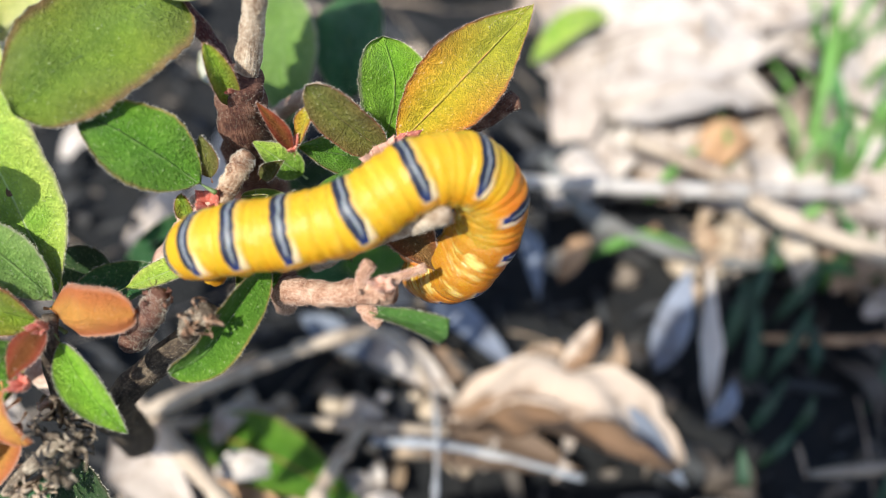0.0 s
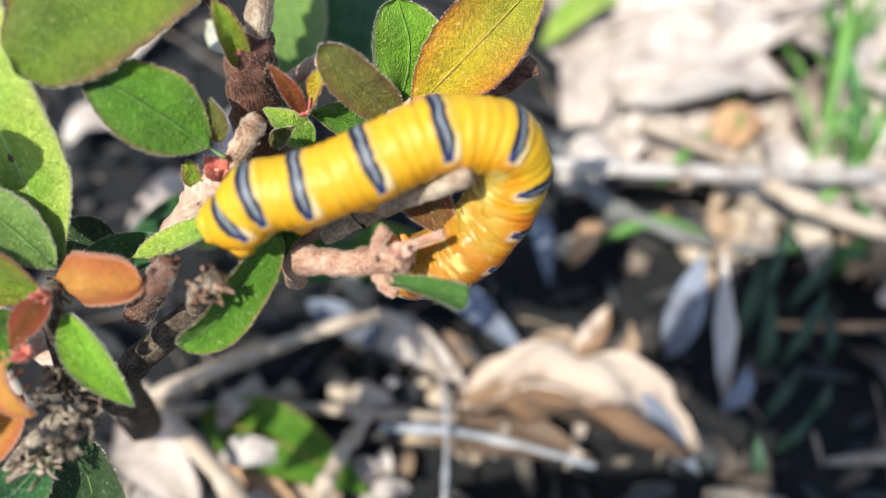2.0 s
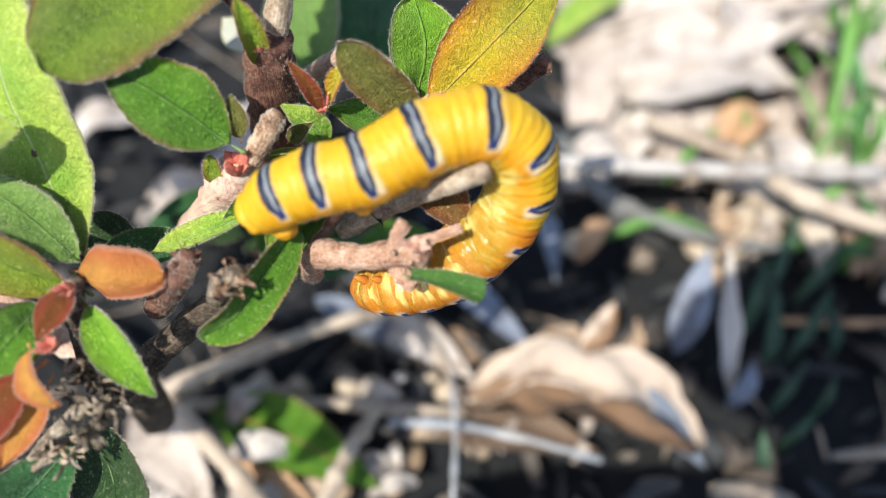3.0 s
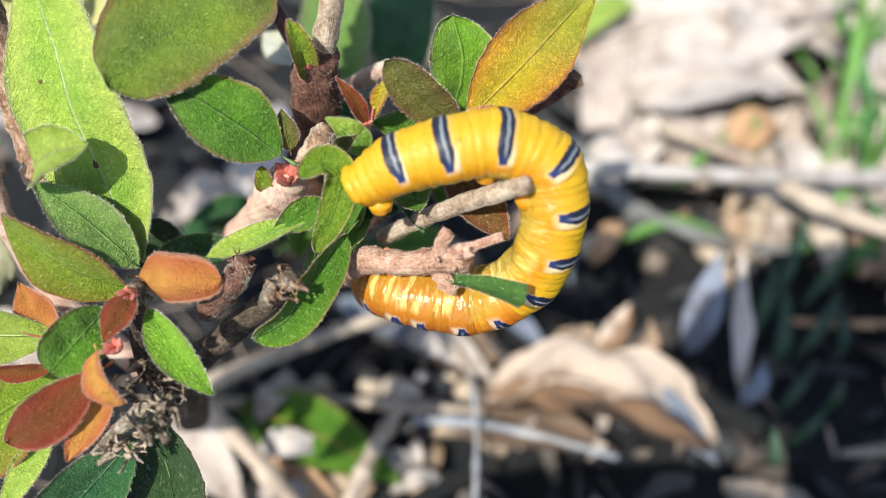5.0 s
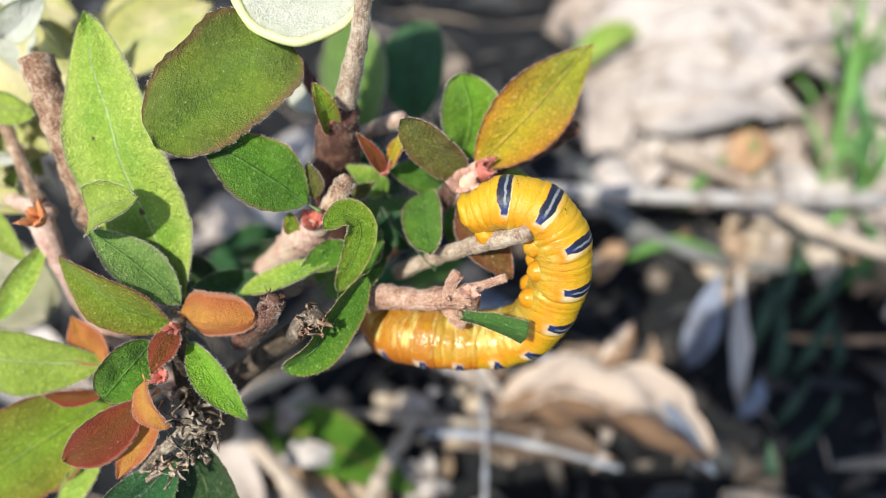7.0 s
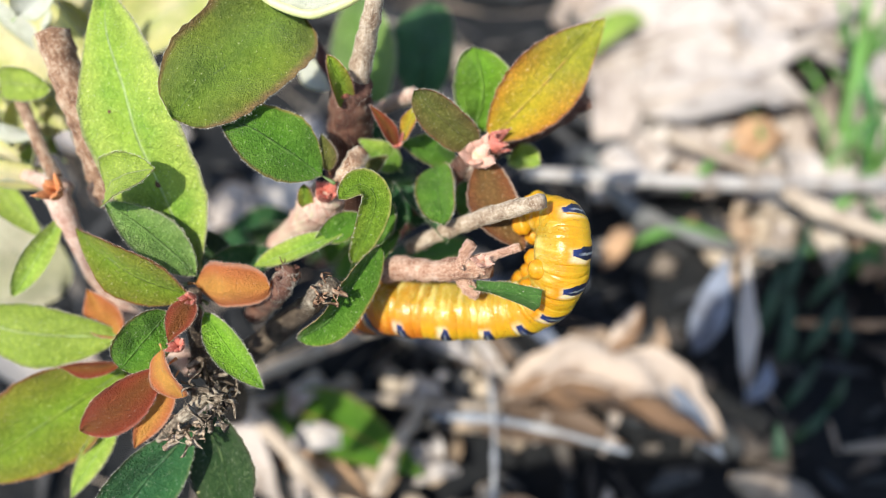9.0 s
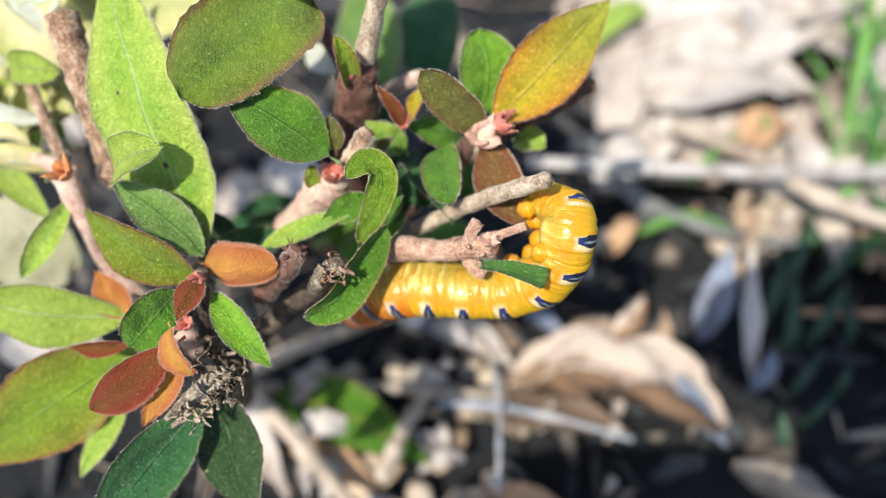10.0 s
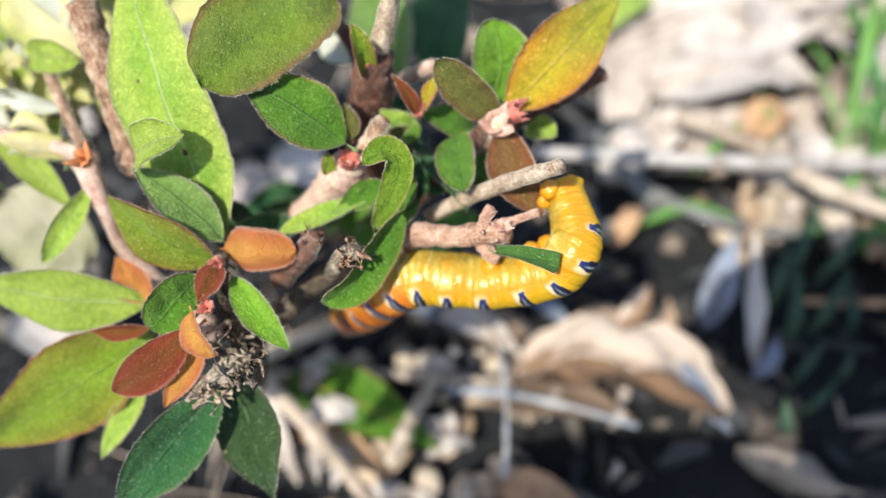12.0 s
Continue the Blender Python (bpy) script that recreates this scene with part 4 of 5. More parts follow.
def bud(place, size, mat, label, count_of=6, way=(0, -0.3, 1), seed=0):
    """A node with small pointed scales spreading from it."""
    rng = random.Random(seed + 100)
    place, way = Vector(place), Vector(way).normalized()
    s = way.orthogonal().normalized()
    t = way.cross(s)
    verts, faces = [], []
    for k in range(count_of):
        a = 2 * math.pi * (k + rng.uniform(-0.3, 0.3)) / count_of
        out = s * math.cos(a) + t * math.sin(a)
        d = (way * rng.uniform(0.6, 1.1) + out * rng.uniform(0.1, 0.7)).normalized()
        e = d.cross(out).normalized() if d.cross(out).length > 0.05 else s
        f = d.cross(e)
        l = size * rng.uniform(0.4, 1.0)
        w = size * rng.uniform(0.20, 0.34)
        n0 = len(verts)
        for i in range(6):
            u = i / 5
            r = w * (math.sin(math.pi * min(0.985, u * 0.72 + 0.265)) ** 1.1) * (1 + 0.10 * math.sin(u * 9 + k)) + 0.02
            c = place + out * size * 0.22 + d * l * (u - 0.25) + way * 0.2 * l * u * u
            for q in range(8):
                b = 2 * math.pi * q / 8
                verts.append((c + e * math.cos(b) * r + f * math.sin(b) * r * 0.55) * MM)
        for i in range(5):
            for q in range(8):
                j = (q + 1) % 8
                faces.append((n0 + i * 8 + q, n0 + i * 8 + j, n0 + i * 8 + 8 + j, n0 + i * 8 + 8 + q))
        faces.append(tuple(n0 + 7 - q for q in range(8)))
        faces.append(tuple(n0 + 40 + q for q in range(8)))
    ob = part("bud", mesh_of("bud", verts, faces, mat), shrub, label)
    roots = [(v / MM, (v / MM - place).normalized()) for v in verts for _ in (0, 1)]
    part("down", fuzz_mesh("down", roots, DOWN_RED, 0.22, seed), ob, "fine pale down on the scales")
    return ob


def husk(place, size, seed, mat, label):
    """Dry curled flakes left of an old shoot."""
    rng = random.Random(seed)
    verts, faces = [], []
    for k in range(24):
        c = Vector(place) + Vector((rng.uniform(-1, 1), rng.uniform(-1, 1), rng.uniform(-0.5, 0.5))) * size * 0.7
        d = Vector((rng.uniform(-1, 1), rng.uniform(-1, 1), rng.uniform(-0.4, 0.8))).normalized()
        e = d.orthogonal().normalized()
        f = d.cross(e)
        l, w = size * rng.uniform(0.35, 0.9), size * rng.uniform(0.07, 0.20)
        n0 = len(verts)
        for i in range(7):
            u = i / 6
            mid = c + d * l * (u - 0.5) + f * l * 0.5 * math.sin(u * 4 + k) * 0.9
            r = w * (1 - 0.7 * abs(2 * u - 1) ** 2) * (1 + rng.uniform(-0.45, 0.45))
            for a in (0, 1, 2, 3):
                ang = a * math.pi / 2
                verts.append((mid + e * math.cos(ang) * r + f * math.sin(ang) * r * 0.15) * MM)
        for i in range(6):
            for a in range(4):
                b = (a + 1) % 4
                faces.append((n0 + i * 4 + a, n0 + i * 4 + b, n0 + i * 4 + 4 + b, n0 + i * 4 + 4 + a))
        faces += [(n0 + 3, n0 + 2, n0 + 1, n0), (n0 + 24, n0 + 25, n0 + 26, n0 + 27)]
    return part("dry_husk", mesh_of("dry_husk", verts, faces, mat, [(v.x * 900, v.y * 900) for v in verts]), shrub, label)


bud((-13.2, 51.7, 90.6), 3.2, BUD, "cluster of pointed red bud scales", 7, seed=0)
bud((-15.2, 51.0, 87.4), 2.6, CALYX, "pinkish white bud scales round the swollen stem", 6, (-0.3, -0.2, 0.6), seed=20)
bud((-4.8, 58.0, 93.0), 1.8, BUD, "cluster of small red bud scales", 5, seed=1)
bud((-11.1, 62.4, 97.0), 2.2, BUD, "reddish bud scales round a cut node", 6, seed=2)
bud((5.2, 56.8, 92.6), 4.0, CALYX, "pink downy bud scales", 9, seed=3)
bud((7.0, 58.0, 93.6), 3.2, BUD, "red bud scales at a leaf base", 6, (0.8, -0.1, 0.5), seed=4)
bud((-46.8, 50.3, 91.0), 3.0, AMBER_SCALE, "orange-pink bud scales at a node", 6, seed=5)
bud((-27.6, 37.4, 89.0), 1.8, BUD, "red bud scales", 5, seed=6)
bud((-28.1, 32.0, 88.0), 2.0, BUD, "salmon-red bud scales", 6, seed=7)
bud((6.3, 42.4, 92.0), 2.0, CALYX, "dry pinkish bud scales", 5, seed=8)
husk((-23.9, 26.2, 86.0), 3.8, 9, BARK["dry"], "dry grey-brown curled husk")
husk((-27.4, 23.5, 82.0), 2.6, 10, BARK["grey"], "dry grey twisted husk strip")
husk((-25.7, 29.3, 84.0), 3.0, 11, BARK["dry"], "dark dry remains of old shoots")
husk((5.4, 42.4, 91.0), 1.8, 12, BARK["pink"], "frayed bark at a broken twig")
husk((-11.2, 38.4, 91.0), 2.2, 13, BARK["tan"], "dry hollow bud scales")
husk((-16.6, 41.0, 89.6), 1.7, 14, BARK["bark"], "frayed brown scales of a broken bud")


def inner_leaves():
    """Leaves filling the inside of the shrub; its shade is put into their darker greens."""
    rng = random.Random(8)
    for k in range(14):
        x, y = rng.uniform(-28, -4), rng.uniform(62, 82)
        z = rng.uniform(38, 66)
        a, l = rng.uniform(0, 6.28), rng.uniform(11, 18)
        leaf((x, y, z), (x + math.cos(a) * l, y + math.sin(a) * l, z + rng.uniform(-3, 5)), l * rng.uniform(0.42, 0.6), rng.choice(("deep", "dark", "dark", "green")), "shaded green leaf low inside the shrub", roll=rng.uniform(-25, 25))


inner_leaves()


# ---- caterpillar ----
caterpillar = tagged(new("caterpillar"), "bright yellow caterpillar with blue-black double bands, crawling round the twig", "caterpillar")
MARKS = (0, 1, 2, 3, 4, 5, 6, 7, 8, 9, 10, 12, 14)
LINES = []


def body_line(t, *points):
    """The body's middle line at one time, tail to head: x, y, z in mm and the turn of the back towards the viewer."""
    LINES.append((t, np.array(points, float)))


body_line(0, (-13.2, 45.9, 90.3, 62), (-12.4, 45.2, 92.7, 62), (-10.4, 44.7, 94.7, 62), (-7.2, 45.0, 95.7, 62), (-2.5, 45.6, 96.3, 62), (3.7, 47.1, 97.6, 62), (9.0, 50.3, 99.3, 56), (14.1, 52.0, 98.4, 45), (16.7, 51.4, 94.7, 2), (16.2, 49.6, 90.3, -45), (14.2, 47.8, 87.1, -62), (11.5, 49.1, 82.1, -65), (9.6, 52.5, 74.9, -65))
body_line(0.5, (-11.6, 45.5, 92.4, 62), (-10.6, 45.0, 93.8, 62), (-8.6, 44.7, 94.9, 62), (-4.3, 45.5, 95.9, 62), (1.0, 46.9, 97.0, 62), (6.0, 49.0, 98.6, 60), (11.0, 51.3, 99.4, 52), (15.6, 51.7, 97.7, 30), (17.3, 50.9, 93.9, -5), (16.1, 49.3, 90.2, -45), (13.8, 48.6, 86.9, -60), (10.5, 50.1, 81.6, -65), (8.1, 52.6, 76.1, -65))
body_line(1, (-10.4, 44.5, 93.8, 60), (-9.4, 44.4, 94.7, 62), (-7.4, 45.0, 95.7, 62), (-3.4, 45.8, 96.4, 62), (3.3, 47.5, 97.8, 62), (8.9, 50.6, 99.4, 56), (14.5, 52.1, 98.5, 45), (16.8, 51.4, 94.7, 2), (15.9, 49.7, 90.4, -42), (13.9, 47.8, 87.1, -60), (11.2, 47.7, 85.3, -63), (8.1, 49.8, 80.3, -65), (6.1, 52.3, 74.8, -65))
body_line(1.5, (-10.6, 44.9, 94.0, 60), (-9.4, 44.8, 95.0, 61), (-6.6, 45.1, 95.8, 61), (-2.5, 46.0, 96.6, 61), (3.9, 48.0, 98.1, 61), (9.7, 50.8, 99.5, 56), (15.4, 51.7, 98.2, 43), (17.3, 51.1, 94.5, 0), (16.2, 49.3, 90.1, -40), (13.8, 47.6, 87.0, -58), (11.3, 46.8, 84.9, -62), (7.6, 48.2, 80.0, -63), (5.5, 50.4, 75.0, -63))
body_line(2, (-9.5, 44.2, 93.6, 58), (-8.2, 44.2, 94.6, 60), (-6.4, 45.4, 95.9, 60), (-2.1, 46.1, 96.6, 60), (3.8, 48.1, 98.2, 60), (9.6, 50.6, 99.4, 55), (15.1, 51.4, 98.1, 42), (16.9, 50.7, 94.3, 0), (15.7, 48.9, 89.9, -38), (13.4, 47.0, 86.7, -55), (10.9, 46.0, 84.5, -60), (7.3, 46.9, 79.9, -60), (4.8, 48.8, 75.3, -60))
body_line(2.5, (-8.9, 43.9, 93.4, 57), (-7.5, 44.0, 94.5, 59), (-5.2, 45.1, 95.7, 59), (-1.8, 45.8, 96.4, 59), (4.1, 48.0, 98.1, 59), (10.2, 50.2, 99.2, 53), (15.3, 50.9, 97.5, 34), (17.0, 49.8, 93.4, -8), (15.7, 47.7, 89.1, -39), (13.1, 45.9, 85.9, -55), (10.6, 44.7, 83.6, -59), (6.4, 44.8, 79.9, -59), (3.5, 46.1, 76.1, -58))
body_line(3, (-8.1, 45.0, 94.0, 56), (-6.5, 45.5, 95.3, 58), (-2.8, 46.5, 96.5, 58), (1.5, 47.4, 97.3, 58), (6.4, 49.7, 99.0, 58), (12.0, 51.5, 99.3, 50), (15.6, 51.0, 96.7, 20), (16.1, 49.2, 92.4, -18), (14.6, 47.3, 88.6, -40), (11.9, 45.8, 85.5, -55), (9.3, 44.5, 83.2, -58), (4.5, 43.6, 81.0, -58), (1.3, 44.0, 78.5, -55))
body_line(4, (-6.1, 46.6, 94.7, 54), (-3.0, 47.5, 96.1, 54), (0.7, 48.5, 97.3, 54), (5.4, 50.0, 98.5, 54), (10.8, 51.2, 98.8, 47), (14.9, 50.4, 96.8, 22), (15.8, 48.3, 93.1, -3), (15.0, 46.1, 89.3, -19), (12.8, 44.4, 85.9, -34), (9.9, 43.2, 83.4, -46), (6.9, 42.8, 82.2, -50), (1.7, 43.3, 80.5, -51), (-1.0, 44.9, 77.4, -50))
body_line(5, (-3.1, 48.5, 95.6, 50), (-0.2, 49.5, 97.2, 50), (4.4, 50.5, 98.3, 50), (9.7, 51.4, 98.7, 48), (14.6, 50.3, 96.9, 22), (15.7, 47.5, 93.7, 6), (15.3, 44.9, 90.1, 0), (13.9, 43.0, 86.3, -12), (10.6, 41.8, 83.4, -32), (7.1, 41.4, 82.1, -42), (3.2, 41.9, 81.9, -45), (-1.7, 43.5, 80.5, -45), (-4.4, 47.2, 73.4, -45))
body_line(5.5, (2.6, 49.3, 96.0, 46), (4.4, 50.7, 97.8, 46), (8.0, 51.3, 98.7, 45), (13.1, 51.3, 98.0, 42), (16.1, 48.8, 95.5, 12), (16.8, 46.2, 91.9, 0), (15.8, 43.9, 88.4, -10), (13.7, 42.6, 84.9, -25), (10.3, 41.9, 82.9, -40), (6.7, 41.6, 82.3, -45), (2.6, 41.9, 81.9, -45), (-2.5, 43.5, 79.4, -45), (-4.8, 47.1, 72.3, -45))
body_line(6, (4.5, 50.6, 96.7, 46), (6.3, 51.3, 98.1, 46), (10.3, 51.4, 98.7, 42), (13.6, 50.1, 97.4, 25), (15.7, 47.5, 94.3, 5), (15.9, 44.5, 90.4, -3), (14.3, 42.0, 86.9, -15), (11.4, 41.0, 83.6, -30), (7.4, 40.8, 81.9, -40), (3.5, 40.9, 81.4, -42), (-0.3, 41.4, 81.2, -45), (-5.0, 43.2, 78.3, -45), (-7.2, 46.2, 72.0, -45))
body_line(6.5, (6.5, 50.2, 96.5, 40), (8.4, 50.9, 97.9, 40), (12.3, 51.0, 98.5, 30), (15.1, 48.9, 96.1, 15), (16.1, 46.2, 93.0, 0), (15.5, 43.4, 89.2, -8), (13.4, 41.4, 85.4, -25), (10.0, 41.0, 83.0, -38), (5.8, 40.9, 81.9, -42), (1.9, 41.0, 81.6, -42), (-1.9, 41.7, 80.9, -45), (-5.4, 43.7, 77.5, -45), (-7.1, 46.9, 71.3, -45))
body_line(7, (7.6, 50.6, 96.7, 36), (10.2, 50.9, 97.9, 36), (13.8, 49.9, 97.8, 30), (16.2, 47.8, 95.5, 10), (16.7, 45.1, 91.8, 0), (15.7, 42.9, 87.9, -8), (13.6, 41.3, 84.2, -25), (10.1, 40.7, 82.3, -38), (5.8, 40.6, 81.8, -42), (1.7, 40.8, 81.5, -42), (-1.8, 41.7, 80.3, -42), (-4.3, 44.3, 76.7, -45), (-5.8, 47.5, 70.5, -45))
body_line(8, (11.2, 51.2, 93.8, 17), (13.8, 49.5, 94.5, 13), (15.8, 47.2, 94.0, 4), (16.0, 44.7, 91.7, -4), (15.3, 42.6, 88.7, -8), (13.7, 41.3, 85.2, -19), (10.8, 40.8, 82.9, -32), (6.5, 40.6, 81.8, -35), (1.8, 40.8, 81.4, -36), (-2.1, 41.5, 80.4, -34), (-4.3, 42.6, 78.7, -27), (-7.2, 45.2, 72.9, -24), (-8.6, 47.0, 68.4, -22))
body_line(9, (13.5, 49.3, 91.3, -2), (15.3, 47.0, 92.8, -2), (15.4, 44.4, 92.0, -8), (15.2, 42.5, 89.9, -6), (14.2, 41.3, 86.4, -12), (11.9, 40.9, 83.5, -25), (7.6, 40.7, 81.8, -28), (2.4, 40.6, 81.4, -30), (-2.3, 41.1, 80.7, -25), (-5.5, 42.1, 79.0, -10), (-8.1, 43.4, 75.3, -5), (-10.5, 45.3, 69.6, 0), (-12.4, 47.5, 62.9, 0))
body_line(9.5, (13.8, 48.4, 90.8, -4), (15.6, 45.9, 92.2, -4), (15.5, 43.8, 91.7, -8), (14.9, 42.2, 89.2, -8), (13.2, 41.0, 85.8, -15), (9.6, 40.6, 82.9, -25), (5.3, 40.4, 81.7, -28), (1.3, 40.5, 81.4, -30), (-2.4, 40.9, 80.6, -25), (-5.1, 41.6, 78.8, -8), (-7.2, 42.7, 74.9, 0), (-9.7, 44.9, 68.3, 0), (-11.6, 47.1, 61.5, 0))
body_line(10, (13.6, 48.5, 90.9, -5), (15.4, 45.9, 92.2, -5), (15.4, 43.8, 91.7, -9), (14.9, 42.1, 89.2, -9), (13.1, 40.9, 85.7, -17), (9.0, 40.5, 82.8, -26), (4.0, 40.6, 81.9, -28), (-0.4, 40.8, 81.7, -28), (-4.1, 41.0, 80.8, -22), (-6.7, 41.3, 78.8, -4), (-9.2, 42.0, 74.7, 5), (-11.9, 44.0, 68.0, 8), (-13.8, 46.1, 61.2, 8))
body_line(10.5, (13.8, 49.4, 90.2, -8), (15.5, 45.7, 91.0, -8), (15.6, 43.5, 90.4, -10), (14.8, 41.6, 88.3, -9), (12.7, 40.3, 85.5, -18), (8.7, 40.1, 82.7, -27), (3.2, 39.9, 81.7, -28), (-1.4, 40.3, 81.5, -26), (-5.0, 40.5, 80.6, -18), (-7.4, 40.7, 78.5, 0), (-9.9, 41.2, 74.4, 8), (-12.8, 42.6, 67.3, 10), (-14.7, 44.3, 60.4, 10))
body_line(11, (14.2, 48.0, 89.5, -12), (15.3, 44.0, 89.6, -12), (15.2, 41.8, 89.1, -11), (14.3, 40.6, 87.3, -10), (11.6, 39.8, 84.8, -19), (7.4, 39.7, 82.6, -27), (1.8, 39.6, 81.6, -28), (-2.9, 40.0, 81.4, -24), (-5.8, 40.1, 80.5, -12), (-7.6, 40.1, 78.3, 4), (-9.6, 40.7, 74.2, 10), (-11.6, 42.0, 67.0, 12), (-13.0, 43.4, 59.9, 12))
body_line(11.5, (13.9, 47.7, 89.3, -14), (15.2, 43.3, 89.2, -14), (14.8, 41.2, 88.8, -12), (13.5, 40.3, 86.6, -10), (10.3, 39.8, 84.3, -20), (5.6, 39.7, 82.2, -28), (0.9, 39.8, 81.8, -28), (-2.9, 40.0, 81.5, -22), (-5.4, 40.1, 80.5, -8), (-7.3, 40.1, 78.3, 6), (-9.2, 40.7, 74.2, 12), (-12.1, 41.8, 67.0, 14), (-14.0, 43.2, 59.9, 14))
body_line(12, (14.4, 48.1, 89.5, -15), (15.4, 43.1, 89.1, -15), (14.8, 41.0, 88.7, -12), (13.5, 40.0, 86.5, -10), (9.9, 39.6, 84.2, -20), (5.0, 39.7, 82.2, -28), (0.3, 39.9, 81.9, -28), (-3.5, 40.1, 81.6, -20), (-6.2, 39.8, 80.4, -5), (-8.2, 39.6, 78.1, 8), (-10.5, 39.8, 73.8, 14), (-13.9, 41.0, 66.7, 15), (-16.5, 42.7, 59.8, 15))


def hermite(xs, rows, x):
    """Smooth curve through rows at the uneven marks xs."""
    i = max(0, min(len(xs) - 2, int(np.searchsorted(xs, x, side="right")) - 1))

    def slope(k):
        if k == 0:
            return (rows[1] - rows[0]) / (xs[1] - xs[0])
        if k == len(xs) - 1:
            return (rows[-1] - rows[-2]) / (xs[-1] - xs[-2])
        return (rows[k + 1] - rows[k - 1]) / (xs[k + 1] - xs[k - 1])

    h = xs[i + 1] - xs[i]
    s = (x - xs[i]) / h
    return (2 * s ** 3 - 3 * s * s + 1) * rows[i] + (s ** 3 - 2 * s * s + s) * h * slope(i) + (3 * s * s - 2 * s ** 3) * rows[i + 1] + (s ** 3 - s * s) * h * slope(i + 1)


TIMES = [t for t, _ in LINES]


def body_at(b, t):
    return hermite(MARKS, hermite(TIMES, [p for _, p in LINES], t), b)


def body_pose(b, t):
    here = body_at(b, t)
    way = Vector((body_at(min(14, b + 0.3), t) - body_at(max(0, b - 0.3), t))[:3]).normalized()
    out = FACING.cross(way).normalized()
    turn = radians(here[3])
    back = out * math.cos(turn) + FACING * math.sin(turn)
    back = (back - way * back.dot(way)).normalized()
    m = Matrix((way, back.cross(way), back)).transposed().to_4x4()
    return Matrix.Translation(Vector(here[:3]) * MM) @ m


def radius_at(b):
    return float(np.interp(b, (0, 0.6, 1.6, 3, 6, 9, 11.5, 13, 14), (2.5, 2.95, 3.35, 3.55, 3.65, 3.9, 3.8, 3.4, 2.8)))


def ring_mesh(b, striped):
    """One annulus of the body: a short barrel with rounded ends, a flatter belly and fine wrinkles."""
    r = radius_at(b) * (1.03 if striped else 1.0)
    half = 1.75
    swell = 0.0 if striped else 0.13 + 0.05 * math.sin(b * 7)
    sides, cuts = 30, 14
    verts, faces = [], []
    for i in range(cuts + 1):
        s = 2 * i / cuts - 1
        rr = r * (1 - 0.080 * abs(s) ** 2 - (0.10 if abs(s) == 1 else 0) - (0.0 if striped else 0.014 * (1 - math.cos(s * 9.4 + b))))
        for k in range(sides):
            a = 2 * math.pi * k / sides
            c, d = math.cos(a), math.sin(a)
            flat = 0.90 if d < 0 else 1.0
            fold = 1 + 0.05 * max(0.0, -d) * math.sin(a * 5 + b * 2) + swell * (math.exp(-((a - 5.65) / 0.30) ** 2) + math.exp(-((a - 3.77) / 0.30) ** 2)) * (1 - s * s)
            verts.append((s * half * MM, c * rr * MM * 1.02, d * rr * flat * fold * MM))
    for i in range(cuts):
        for k in range(sides):
            j = (k + 1) % sides
            faces.append((i * sides + k, i * sides + j, (i + 1) * sides + j, (i + 1) * sides + k))
    faces.append(tuple(range(sides)))
    faces.append(tuple(range(len(verts) - 1, len(verts) - 1 - sides, -1)))
    plain, banded = (SKIN_HEAD, SKIN_HEAD_STRIPED) if b > 8.8 else (SKIN_FRONT, SKIN_FRONT_STRIPED) if b > 7.4 else (SKIN, SKIN_STRIPED)
    return mesh_of("body_ring", verts, faces, banded if striped else plain)


def lobe_mesh(name, sx, sy, sz, material):
    bm = bmesh.new()
    bmesh.ops.create_uvsphere(bm, u_segments=18, v_segments=12, radius=1.0)
    for v in bm.verts:
        k = 1 + 0.06 * math.sin(v.co.z * 9) + 0.05 * noise.noise(v.co * 2.5)
        taper = 1 + 0.22 * v.co.z
        v.co = Vector((v.co.x * sx * taper, v.co.y * sy * taper, v.co.z * sz)) * MM * k
    for f in bm.faces:
        f.smooth = True
    me = bpy.data.meshes.new(name)
    bm.to_mesh(me)
    bm.free()
    me.materials.append(material)
    return me


RINGS = []


def build_caterpillar():
    per = 3
    for i in range(0, 14 * per + 1):
        b = i / per
        striped = i % per == 0 and 0 < i < 14 * per
        ring = part("body_ring", ring_mesh(b, striped), caterpillar, "yellow ring with a blue-black double band" if striped else "")
        RINGS.append((ring, b))
        roots = []
        rng = random.Random(i)
        for _ in range(22):
            a = rng.uniform(-0.7, math.pi + 0.7)
            out = Vector((0, math.cos(a), math.sin(a)))
            roots.append((out * radius_at(b) * 0.99 + Vector((rng.uniform(-1, 1), 0, 0)), out))
        part("bristle", fuzz_mesh("bristle", roots, BRISTLE, 0.42, i), ring, "sparse short bristles")
        if i in (0, 8, 11, 14):
            for sgn in (-1, 1):
                foot = part("proleg", lobe_mesh("proleg", 1.3, 1.2, 1.2, SKIN), ring, "fleshy yellow proleg")
                foot.matrix_basis = pose((0.2 if i else -0.9) * MM, sgn * (1.5 if i else 1.3) * MM, -(2.85 if i else 2.5) * MM, sgn * 16, 0 if i else 30, 0)
        if i in (34, 37, 40):
            for sgn in (-1, 1):
                foot = part("leg", lobe_mesh("leg", 0.5, 0.5, 1.3, HEAD_SKIN), ring, "short jointed orange leg")
                foot.matrix_basis = pose(0, sgn * 1.2 * MM, -3.2 * MM, sgn * 20, 0, 0)
    plate = part("tail_plate", lobe_mesh("tail_plate", 1.1, 2.4, 2.3, SKIN), RINGS[0][0], "rounded yellow tail plate")
    plate.matrix_basis = pose(-1.6 * MM, 0, 0.1 * MM)
    head = part("head", lobe_mesh("head", 1.9, 2.3, 2.3, HEAD_SKIN), RINGS[-1][0], "rounded orange-brown head")
    head.matrix_basis = pose(1.5 * MM, 0, -0.2 * MM)


build_caterpillar()

